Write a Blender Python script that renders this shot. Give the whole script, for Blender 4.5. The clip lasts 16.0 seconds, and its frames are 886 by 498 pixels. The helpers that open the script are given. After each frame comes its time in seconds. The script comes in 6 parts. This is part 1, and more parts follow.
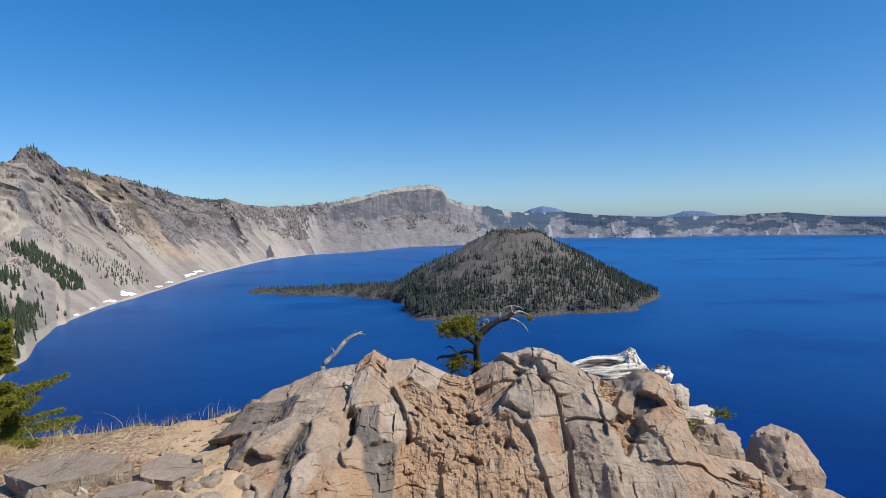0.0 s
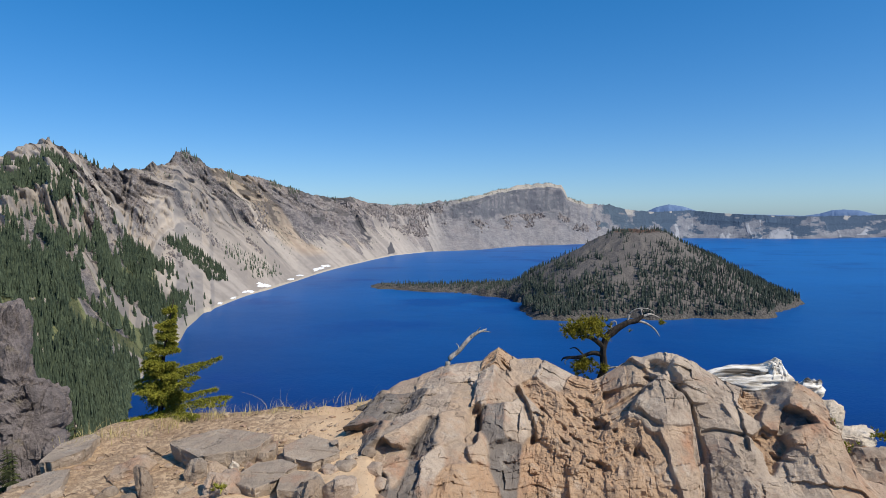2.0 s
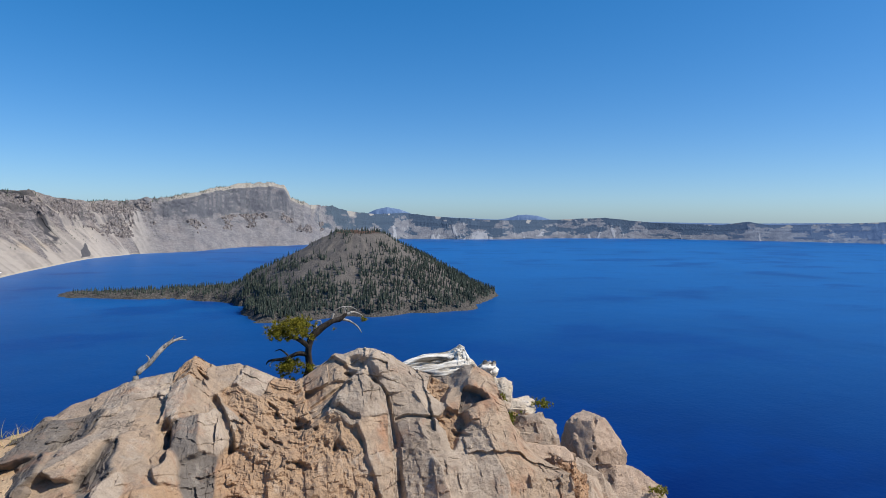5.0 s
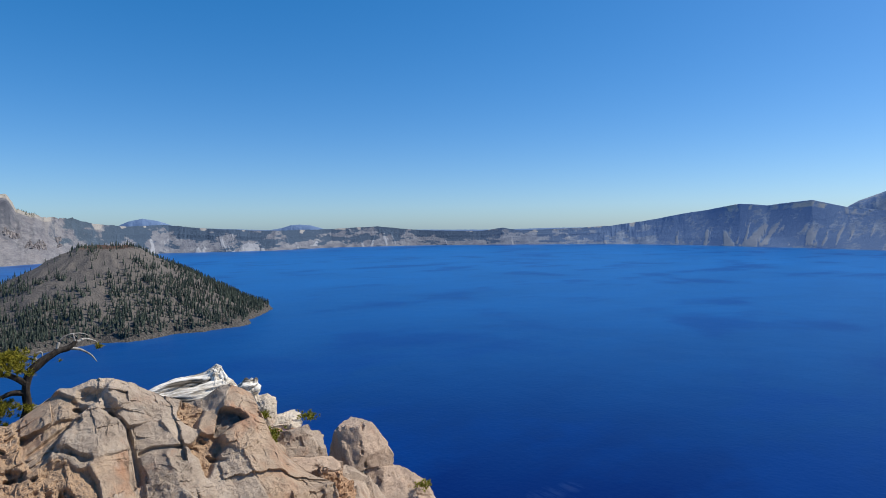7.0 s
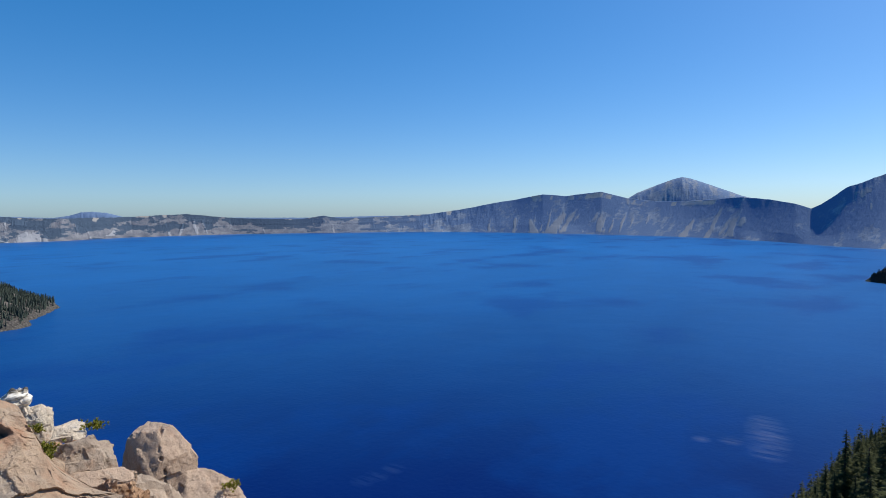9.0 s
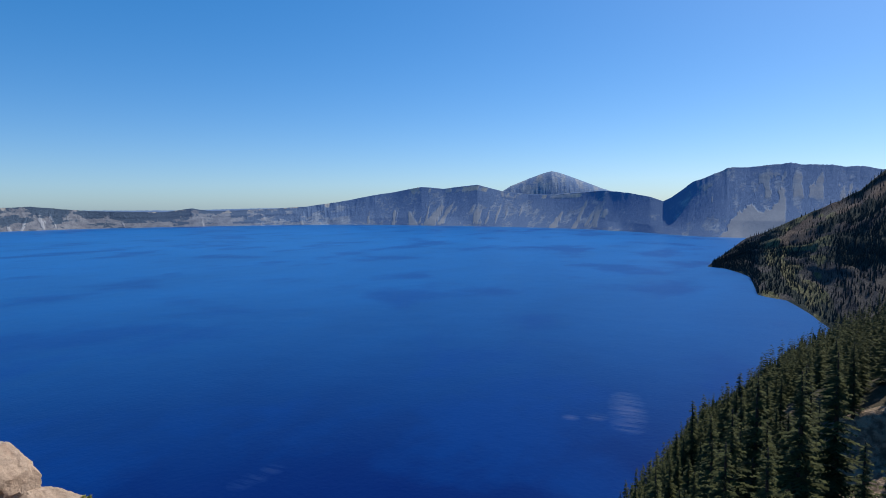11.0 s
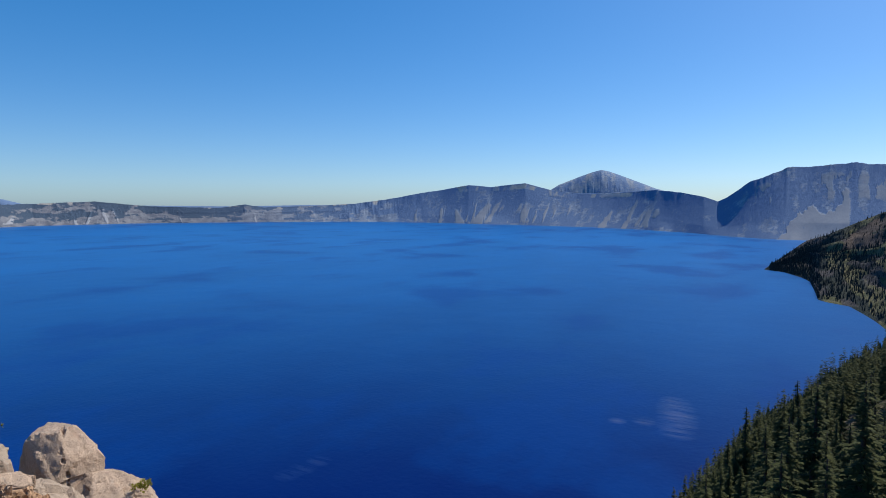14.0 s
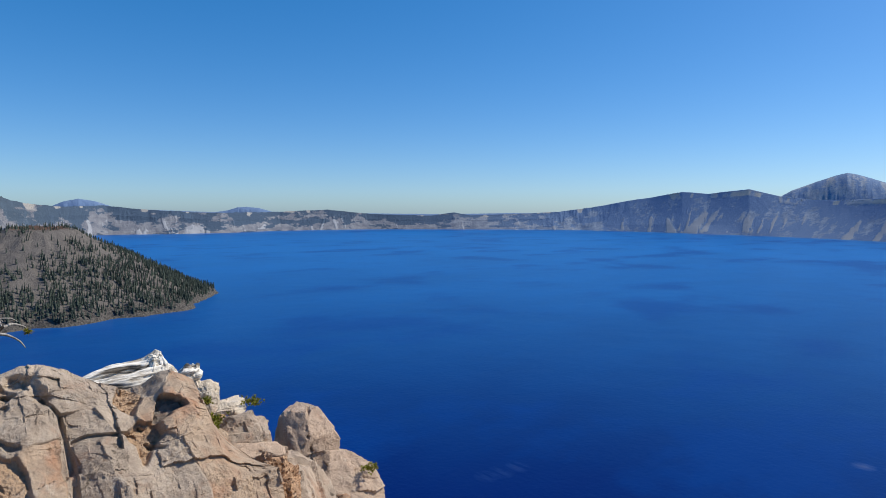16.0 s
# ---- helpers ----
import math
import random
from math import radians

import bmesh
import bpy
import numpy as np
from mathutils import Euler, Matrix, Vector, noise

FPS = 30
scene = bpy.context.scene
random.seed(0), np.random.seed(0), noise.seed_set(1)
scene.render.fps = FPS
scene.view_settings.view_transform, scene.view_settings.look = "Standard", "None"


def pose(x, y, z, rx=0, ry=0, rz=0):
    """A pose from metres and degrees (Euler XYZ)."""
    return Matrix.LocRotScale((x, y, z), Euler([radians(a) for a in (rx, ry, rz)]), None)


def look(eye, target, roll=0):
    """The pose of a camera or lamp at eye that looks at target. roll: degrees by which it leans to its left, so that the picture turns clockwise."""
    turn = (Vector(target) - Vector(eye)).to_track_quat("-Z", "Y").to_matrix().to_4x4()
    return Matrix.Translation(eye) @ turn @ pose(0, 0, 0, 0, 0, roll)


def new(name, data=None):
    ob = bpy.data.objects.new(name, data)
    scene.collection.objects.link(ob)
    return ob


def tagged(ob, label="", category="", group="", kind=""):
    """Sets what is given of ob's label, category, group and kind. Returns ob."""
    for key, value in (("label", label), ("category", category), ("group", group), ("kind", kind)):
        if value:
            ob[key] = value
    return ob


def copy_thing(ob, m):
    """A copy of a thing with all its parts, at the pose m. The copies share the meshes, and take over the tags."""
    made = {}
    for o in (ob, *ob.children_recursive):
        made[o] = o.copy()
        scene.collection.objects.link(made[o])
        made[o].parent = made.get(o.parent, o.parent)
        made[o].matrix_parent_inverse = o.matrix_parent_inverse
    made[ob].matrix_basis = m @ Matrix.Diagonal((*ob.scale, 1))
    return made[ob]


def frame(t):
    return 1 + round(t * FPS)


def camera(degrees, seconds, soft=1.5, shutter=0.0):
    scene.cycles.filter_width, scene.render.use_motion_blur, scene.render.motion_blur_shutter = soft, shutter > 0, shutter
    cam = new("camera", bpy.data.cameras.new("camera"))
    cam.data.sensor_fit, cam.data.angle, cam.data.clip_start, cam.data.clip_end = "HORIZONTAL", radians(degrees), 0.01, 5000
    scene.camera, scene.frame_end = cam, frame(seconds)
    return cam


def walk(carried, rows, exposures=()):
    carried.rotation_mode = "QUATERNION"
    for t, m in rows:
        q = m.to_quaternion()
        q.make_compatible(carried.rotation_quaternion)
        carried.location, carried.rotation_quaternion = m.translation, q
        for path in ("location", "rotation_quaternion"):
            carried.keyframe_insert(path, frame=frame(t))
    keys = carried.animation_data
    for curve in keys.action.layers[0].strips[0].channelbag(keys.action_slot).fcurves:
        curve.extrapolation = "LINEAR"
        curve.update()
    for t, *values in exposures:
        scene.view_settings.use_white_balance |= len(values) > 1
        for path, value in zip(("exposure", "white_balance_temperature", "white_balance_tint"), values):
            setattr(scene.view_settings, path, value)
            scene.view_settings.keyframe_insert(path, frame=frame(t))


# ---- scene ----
# The eye turns on an arm's length round the holder: seconds, heading, pitch, roll in degrees.
EYE_H, ARM, WATER = 1.6, 0.42, -125.0
PATH = [
    (0.0, -0.05, -2.93, -0.66), (0.5, -6.09, -3.0, -0.18), (1.0, -9.47, -3.3, 0.1), (1.5, -11.11, -3.3, -0.43),
    (2.0, -11.01, -3.0, -0.41), (2.5, -9.53, -2.67, -0.54), (3.0, -5.95, -2.63, -1.06), (3.5, -0.32, -2.81, -1.58),
    (3.7, 2.73, -2.85, -1.16), (5.8, 21.59, -2.8, -0.43), (6.0, 24.29, -2.7, -0.83), (6.5, 31.27, -1.96, -0.51),
    (7.0, 35.32, -2.05, -0.58), (7.5, 39.3, -1.96, -0.71), (8.0, 43.78, -2.6, -1.15), (8.5, 48.45, -3.02, -1.13),
    (9.0, 51.92, -3.3, -0.41), (9.5, 54.71, -3.38, -0.82), (10.0, 57.31, -3.73, -0.92), (12.3, 68.45, -3.95, -0.91),
    (12.5, 68.56, -3.92, -1.19), (13.0, 68.14, -4.12, -0.85), (13.5, 64.9, -4.21, -0.07), (14.0, 58.8, -4.25, 0.07),
    (14.5, 53.12, -4.15, 0.06), (15.0, 48.12, -3.66, 0.0), (15.5, 45.17, -3.54, 0.4), (16.0, 39.92, -3.53, 0.1),
]
cam = camera(71.78, 16.0, soft=0.55)


def aim(t, heading, pitch, roll):
    a, p = radians(heading), radians(pitch)
    eye = Vector((ARM * math.sin(a), ARM * math.cos(a), EYE_H))
    way = Vector((math.sin(a) * math.cos(p), math.cos(a) * math.cos(p), math.sin(p)))
    return t, look(eye, eye + way, roll)


walk(cam, [aim(*row) for row in PATH], exposures=[(0.0, 0.0), (16.0, 0.0)])

# ---- daylight ----
SUN_AZ, SUN_EL = 114.0, 46.0
world = bpy.data.worlds.new("sky")
scene.world = world
world.use_nodes = True
wn = world.node_tree.nodes
sky = wn.new("ShaderNodeTexSky")
sky.sky_type = "NISHITA"
sky.sun_disc = False
sky.sun_elevation, sky.sun_rotation = radians(SUN_EL), radians(SUN_AZ)
sky.altitude, sky.air_density, sky.dust_density, sky.ozone_density = 2100, 1.0, 3.0, 3.0
tone = wn.new("ShaderNodeHueSaturation")
tone.inputs["Saturation"].default_value, tone.inputs["Value"].default_value = 1.4, 1.0
depth = wn.new("ShaderNodeGamma")
depth.inputs["Gamma"].default_value = 0.75
lift = wn.new("ShaderNodeVectorMath")
lift.operation = "MULTIPLY"
lift.inputs[1].default_value = (1.22, 1.57, 1.96)
for a, b in ((sky.outputs[0], tone.inputs["Color"]), (tone.outputs[0], depth.inputs[0]), (depth.outputs[0], lift.inputs[0]), (lift.outputs[0], wn["Background"].inputs[0])):
    world.node_tree.links.new(a, b)
wn["Background"].inputs[1].default_value = 0.105
sun = new("sun", bpy.data.lights.new("sun", "SUN"))
sun.data.energy, sun.data.angle, sun.data.color = 5.0, radians(0.53), (1.0, 0.93, 0.82)
sa, se = radians(SUN_AZ), radians(SUN_EL)
sun.matrix_world = look((0, 0, 60), (-math.sin(sa) * math.cos(se), -math.cos(sa) * math.cos(se), 60 - math.sin(se)))


# ---- numeric noise ----
def hash01(ix, iy, iz, seed):
    h = (ix * 374761393 + iy * 668265263 + iz * 2147483647 + seed * 1274126177) & 0xFFFFFFFF
    h = ((h ^ (h >> 13)) * 1274126177) & 0xFFFFFFFF
    return ((h ^ (h >> 16)) & 0xFFFFFF) / 0xFFFFFF


def vnoise(x, y, z=0.0, seed=0):
    """Smooth value noise, -1 to 1."""
    x, y, z = np.broadcast_arrays(np.asarray(x, float), np.asarray(y, float), np.asarray(z, float))
    fx, fy, fz = np.floor(x), np.floor(y), np.floor(z)
    ix, iy, iz = fx.astype(np.int64), fy.astype(np.int64), fz.astype(np.int64)
    u, v, w = x - fx, y - fy, z - fz
    u, v, w = u * u * (3 - 2 * u), v * v * (3 - 2 * v), w * w * (3 - 2 * w)
    out = 0
    for dx in (0, 1):
        for dy in (0, 1):
            for dz in (0, 1):
                k = (u if dx else 1 - u) * (v if dy else 1 - v) * (w if dz else 1 - w)
                out = out + k * hash01(ix + dx, iy + dy, iz + dz, seed)
    return out * 2 - 1


def fbm(x, y, z=0.0, seed=0, octaves=4, gain=0.5):
    total, amp, f = 0, 1.0, 1.0
    for o in range(octaves):
        total = total + amp * vnoise(x * f, y * f, z * f, seed + o * 17)
        amp, f = amp * gain, f * 2.03
    return total


def ridged(x, y, z=0.0, seed=0, octaves=4):
    total, amp, f = 0, 1.0, 1.0
    for o in range(octaves):
        total = total + amp * (1 - 2 * np.abs(vnoise(x * f, y * f, z * f, seed + o * 31)))
        amp, f = amp * 0.5, f * 2.1
    return total


def step(a, b, x):
    k = np.clip((x - a) / (b - a), 0, 1)
    return k * k * (3 - 2 * k)


def keyed(table):
    """A piecewise-linear function from pairs."""
    xs, ys = zip(*table)
    return lambda v: np.interp(v, xs, ys)


def eased(table, reach):
    """The same with its corners rounded off over that reach to either side."""
    f = keyed(table)
    return lambda v: sum(f(v + reach * k) for k in (-1, -0.6, -0.2, 0.2, 0.6, 1)) / 6


# ---- mesh helpers ----
def mesh_object(name, verts, faces, material, smooth=True, masks=None, parent=None):
    me = bpy.data.meshes.new(name)
    verts, faces = np.asarray(verts, np.float32), np.asarray(faces, np.int32)
    n, k = faces.shape
    me.vertices.add(len(verts))
    me.vertices.foreach_set("co", verts.ravel())
    me.loops.add(n * k)
    me.loops.foreach_set("vertex_index", faces.ravel())
    me.polygons.add(n)
    me.polygons.foreach_set("loop_start", np.arange(n, dtype=np.int32) * k)
    me.polygons.foreach_set("use_smooth", np.full(n, smooth))
    for key, values in (masks or {}).items():
        at = me.attributes.new(key, "FLOAT", "POINT")
        at.data.foreach_set("value", np.asarray(values, np.float32).ravel())
    me.update(calc_edges=True)
    me.validate()
    me.materials.append(material)
    ob = new(name, me)
    if parent:
        ob.parent = parent
    return ob


def empty(name, loc):
    ob = new(name)
    ob.location = loc
    return ob


def grid_faces(rows, cols, flip=False):
    i = np.arange(rows * cols).reshape(rows, cols)
    q = np.stack([i[:-1, :-1], i[:-1, 1:], i[1:, 1:], i[1:, :-1]], -1).reshape(-1, 4)
    return q[:, ::-1] if flip else q


def polar(az, d):
    a = np.radians(az)
    return d * np.sin(a), d * np.cos(a)


# ---- materials ----
class Nodes:
    """A small builder for node materials."""

    def __init__(self, name):
        self.mat = bpy.data.materials.new(name)
        self.mat.use_nodes = True
        self.t = self.mat.node_tree
        self.p = self.t.nodes["Principled BSDF"]
        self.pos = self.add("ShaderNodeNewGeometry").outputs["Position"]
        self.local = self.add("ShaderNodeTexCoord").outputs["Object"]

    def add(self, kind, **values):
        n = self.t.nodes.new(kind)
        for key, v in values.items():
            setattr(n, key, v)
        return n

    def link(self, a, b):
        if hasattr(a, "is_linked"):
            self.t.links.new(a, b)
        else:
            b.default_value = a

    def noise(self, scale, detail=5, rough=0.55, at=None, stretch=None):
        src = at or self.pos
        if stretch:
            m = self.add("ShaderNodeMapping")
            self.link(src, m.inputs[0])
            m.inputs["Scale"].default_value = stretch
            src = m.outputs[0]
        n = self.add("ShaderNodeTexNoise")
        self.link(src, n.inputs["Vector"])
        n.inputs["Scale"].default_value, n.inputs["Detail"].default_value, n.inputs["Roughness"].default_value = scale, detail, rough
        return n.outputs["Fac"]

    def cells(self, scale, at=None, feature="F1"):
        n = self.add("ShaderNodeTexVoronoi", feature=feature)
        self.link(at or self.pos, n.inputs["Vector"])
        n.inputs["Scale"].default_value = scale
        return n.outputs["Distance"]

    def ramp(self, fac, *stops):
        n = self.add("ShaderNodeValToRGB")
        self.link(fac, n.inputs[0])
        e = n.color_ramp.elements
        while len(e) < len(stops):
            e.new(0.5)
        for el, (at, c) in zip(e, stops):
            el.position = at
            el.color = (*c, 1) if isinstance(c, tuple) else (c, c, c, 1)
        return n.outputs[0]

    def mask(self, key, lo=0.0, hi=1.0):
        n = self.add("ShaderNodeAttribute", attribute_name=key)
        return self.ramp(n.outputs["Fac"], (lo, 0.0), (hi, 1.0))

    def mix(self, fac, a, b, blend="MIX"):
        n = self.add("ShaderNodeMix", data_type="RGBA", blend_type=blend)
        self.link(fac, n.inputs[0])
        for v, s in ((a, n.inputs[6]), (b, n.inputs[7])):
            self.link((*v, 1) if isinstance(v, tuple) else v, s)
        return n.outputs[2]

    def math(self, op, a, b=0.5):
        n = self.add("ShaderNodeMath", operation=op)
        self.link(a, n.inputs[0])
        self.link(b, n.inputs[1])
        return n.outputs[0]

    def bump(self, height, strength, distance, under=None):
        n = self.add("ShaderNodeBump")
        self.link(height, n.inputs["Height"])
        n.inputs["Strength"].default_value, n.inputs["Distance"].default_value = strength, distance
        if under:
            self.link(under, n.inputs["Normal"])
        return n.outputs[0]

    def done(self, color, rough=0.9, normal=None, spec=0.3):
        self.link((*color, 1) if isinstance(color, tuple) else color, self.p.inputs["Base Color"])
        self.link(rough, self.p.inputs["Roughness"])
        self.p.inputs["Specular IOR Level"].default_value = spec
        if normal:
            self.link(normal, self.p.inputs["Normal"])
        return self.mat


def water_material():
    m = Nodes("lake_water")
    broad = m.noise(0.0035, 5, 0.6, stretch=(0.45, 1.2, 1.0))
    streaks = m.noise(0.02, 5, 0.6, stretch=(0.5, 0.7, 1.0))
    mixed = m.math("ADD", m.math("MULTIPLY", broad, 0.62), m.math("MULTIPLY", streaks, 0.38))
    body = m.ramp(mixed, (0.36, (0.0012, 0.036, 0.162)), (0.50, (0.0022, 0.062, 0.240)), (0.64, (0.0032, 0.086, 0.308)))
    # near dark, far light: the sky's reflection painted into the body colour
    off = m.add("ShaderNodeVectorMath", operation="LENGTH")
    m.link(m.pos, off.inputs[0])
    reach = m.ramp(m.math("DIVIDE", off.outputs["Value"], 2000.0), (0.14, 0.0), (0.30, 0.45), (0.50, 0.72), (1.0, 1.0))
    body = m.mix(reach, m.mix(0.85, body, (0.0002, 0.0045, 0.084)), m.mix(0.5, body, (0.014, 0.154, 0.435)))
    body = m.mix(m.ramp(m.noise(0.011, 6, 0.62, stretch=(0.45, 0.6, 1.0)), (0.37, 0.6), (0.47, 0.0)), body, (0.001, 0.036, 0.19))
    chop, swell = m.noise(0.35, 4, 0.6), m.noise(0.03, 3, 0.5)
    n = m.bump(chop, 0.22, 0.7, m.bump(swell, 0.2, 2.0))
    # gusts ruffle the lake and catch the sun
    gust = 0.0
    for x, y, size in ((350, 60, 11.0), (360, 62, 12.0), (371, 64, 13.0), (382, 66, 13.0), (394, 69, 13.0), (407, 72, 11.0), (360, 80, 8.0), (352, 94, 6.0), (200, 206, 7.0), (209, 205, 8.0), (219, 204, 7.0)):
        d = m.add("ShaderNodeVectorMath", operation="DISTANCE")
        m.link(m.pos, d.inputs[0])
        d.inputs[1].default_value = (x, y, WATER)
        spot = m.ramp(m.math("DIVIDE", d.outputs["Value"], size * 2), (0.15, 1.0), (0.5, 0.0))
        gust = m.math("MAXIMUM", spot, gust)
    ripple = m.noise(0.22, 5, 0.65, stretch=(1.3, 0.16, 1.0))
    gust = m.math("MULTIPLY", gust, m.ramp(ripple, (0.40, 0.0), (0.70, 0.9)))
    m.p.inputs["IOR"].default_value = 1.33
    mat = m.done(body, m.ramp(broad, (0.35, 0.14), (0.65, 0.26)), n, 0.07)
    m.link(m.math("ADD", m.math("MULTIPLY", gust, 0.9), 0.07), m.p.inputs["Specular IOR Level"])
    m.link(m.math("ADD", m.math("MULTIPLY", gust, 0.2), 0.35), m.p.inputs["Roughness"])
    return mat


def wall_material():
    m = Nodes("caldera_rock")
    big, mid, fine = m.noise(0.012, 5), m.noise(0.06, 7, 0.7), m.noise(0.35, 6, 0.75)
    rock = m.mix(m.ramp(mid, (0.42, 0.0), (0.58, 1.0)), (0.235, 0.208, 0.195), (0.36, 0.318, 0.29))
    ledge = m.noise(0.11, 7, 0.72, stretch=(0.45, 0.45, 2.4))
    rock = m.mix(m.ramp(ledge, (0.52, 0.0), (0.57, 0.8)), rock, (0.135, 0.122, 0.120))
    rock = m.mix(m.ramp(ledge, (0.38, 0.7), (0.45, 0.0)), rock, (0.39, 0.345, 0.30))
    rock = m.mix(m.ramp(fine, (0.52, 0.0), (0.58, 0.8)), rock, (0.125, 0.113, 0.110))
    rock = m.mix(m.ramp(big, (0.5, 0.0), (0.65, 0.4)), rock, (0.39, 0.315, 0.26))
    scree = m.mix(m.mask("tone", 0.25, 0.75), (0.275, 0.240, 0.206), (0.395, 0.345, 0.292))
    scree = m.mix(m.ramp(fine, (0.56, 0.0), (0.70, 0.4)), scree, (0.22, 0.195, 0.172))
    warm = m.mix(m.mask("tone", 0.25, 0.75), (0.33, 0.245, 0.175), (0.45, 0.36, 0.26))
    c = m.mix(m.mask("scree", 0.3, 0.7), rock, scree)
    c = m.mix(m.math("MULTIPLY", m.mask("warm", 0.2, 1.0), 0.8), c, warm)
    c = m.mix(m.mask("pale", 0.3, 0.8), c, m.mix(mid, (0.36, 0.31, 0.24), (0.50, 0.44, 0.35)))
    c = m.mix(m.mask("dark", 0.3, 0.8), c, m.mix(mid, (0.040, 0.040, 0.045), (0.10, 0.093, 0.093)))
    green = m.mix(fine, (0.075, 0.098, 0.102), (0.118, 0.140, 0.138))
    c = m.mix(m.mask("wood", 0.35, 0.65), c, green)
    # far rock, scree and forest: distance haze painted in as blue-grey colour
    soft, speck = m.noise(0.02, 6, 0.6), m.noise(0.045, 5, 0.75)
    hazed = m.mix(m.ramp(soft, (0.38, 0.0), (0.62, 1.0)), (0.185, 0.235, 0.315), (0.28, 0.33, 0.40))
    hazed = m.mix(m.ramp(m.noise(0.09, 6, 0.75, stretch=(1, 1, 0.45)), (0.50, 0.0), (0.60, 0.5)), hazed, (0.12, 0.165, 0.24))
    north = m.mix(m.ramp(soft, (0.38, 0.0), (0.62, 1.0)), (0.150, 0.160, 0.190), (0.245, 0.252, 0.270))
    hazed = m.mix(m.mask("east", 0.0, 1.0), north, hazed)
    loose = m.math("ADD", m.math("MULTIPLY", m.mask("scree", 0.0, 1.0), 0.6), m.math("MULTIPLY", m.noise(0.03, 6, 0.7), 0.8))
    hazed = m.mix(m.ramp(loose, (0.62, 0.0), (0.86, 0.9)), hazed, m.mix(soft, (0.24, 0.255, 0.285), (0.36, 0.365, 0.375)))
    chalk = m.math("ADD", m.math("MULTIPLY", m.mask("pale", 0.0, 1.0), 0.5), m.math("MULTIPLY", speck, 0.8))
    hazed = m.mix(m.ramp(chalk, (0.70, 0.0), (0.90, 0.9)), hazed, (0.37, 0.355, 0.325))
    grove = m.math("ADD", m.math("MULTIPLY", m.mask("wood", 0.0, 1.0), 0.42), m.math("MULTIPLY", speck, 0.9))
    hazed = m.mix(m.ramp(grove, (0.60, 0.0), (0.70, 1.0)), hazed, m.mix(m.mask("east", 0.0, 1.0), m.mix(fine, (0.048, 0.078, 0.122), (0.080, 0.114, 0.162)), m.mix(fine, (0.110, 0.175, 0.295), (0.150, 0.222, 0.350))))
    c = m.mix(m.mask("haze_tint", 0.0, 1.0), c, hazed)
    c = m.mix(m.mask("meadow", 0.3, 0.7), c, m.mix(m.ramp(fine, (0.35, 0.0), (0.65, 1.0)), (0.095, 0.112, 0.048), (0.215, 0.22, 0.115)))
    h = m.math("ADD", mid, m.math("MULTIPLY", fine, 0.6))
    h = m.math("MULTIPLY", h, m.ramp(m.mask("scree", 0.0, 1.2), (0.0, 1.0), (1.0, 0.22)))
    h = m.math("MULTIPLY", h, m.ramp(m.mask("east", 0.0, 1.0), (0.0, 1.0), (1.0, 0.35)))
    return m.done(c, 0.95, m.bump(h, 1.0, 7.0), 0.08)


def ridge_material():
    m = Nodes("ridge_rock_shade_painted")
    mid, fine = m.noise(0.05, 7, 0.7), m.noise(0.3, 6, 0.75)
    # colours kept dark and bluish, painting in the ridge's shade
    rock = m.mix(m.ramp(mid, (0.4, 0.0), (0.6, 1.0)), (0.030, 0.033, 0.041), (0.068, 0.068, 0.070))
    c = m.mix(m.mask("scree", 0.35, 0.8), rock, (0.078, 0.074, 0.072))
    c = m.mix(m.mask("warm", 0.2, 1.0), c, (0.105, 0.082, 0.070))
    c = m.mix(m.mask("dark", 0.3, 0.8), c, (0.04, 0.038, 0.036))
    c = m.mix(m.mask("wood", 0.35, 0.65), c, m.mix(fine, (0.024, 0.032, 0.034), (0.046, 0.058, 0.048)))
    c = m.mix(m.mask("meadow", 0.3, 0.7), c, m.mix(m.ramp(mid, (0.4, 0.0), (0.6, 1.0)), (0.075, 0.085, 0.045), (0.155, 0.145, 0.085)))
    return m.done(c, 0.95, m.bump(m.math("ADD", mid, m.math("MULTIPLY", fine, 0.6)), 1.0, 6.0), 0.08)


def slope_material():
    m = Nodes("forest_floor")
    mid, fine = m.noise(0.08, 6, 0.6), m.noise(0.9, 5, 0.65)
    c = m.mix(m.ramp(mid, (0.4, 0.0), (0.6, 1.0)), (0.030, 0.038, 0.020), (0.075, 0.060, 0.042))
    c = m.mix(m.mask("scree", 0.3, 0.7), c, m.mix(m.ramp(fine, (0.4, 0.0), (0.6, 1.0)), (0.11, 0.082, 0.06), (0.30, 0.225, 0.16)))
    return m.done(c, 0.95, m.bump(fine, 0.8, 0.6), 0.1)


def leaf_material(name, dark, light, scale=0.6):
    m = Nodes(name)
    isl = m.add("ShaderNodeNewGeometry").outputs["Random Per Island"]
    c = m.mix(isl, dark, light)
    c = m.mix(m.ramp(m.noise(scale, 3), (0.4, 0.0), (0.65, 0.6)), c, light)
    return m.done(c, 0.85, None, 0.06)


M_WATER, M_WALL, M_SLOPE, M_RIDGE = water_material(), wall_material(), slope_material(), ridge_material()
M_FAR_LEAF = leaf_material("far_needles", (0.032, 0.050, 0.038), (0.096, 0.122, 0.074), 0.02)

M_ISLE_LEAF = leaf_material("island_needles", (0.030, 0.042, 0.038), (0.080, 0.098, 0.076), 0.02)
# darker than the other needles to paint in the ridge's shade
M_RIDGE_LEAF = leaf_material("ridge_needles_shade_painted", (0.018, 0.026, 0.030), (0.044, 0.055, 0.053), 0.02)

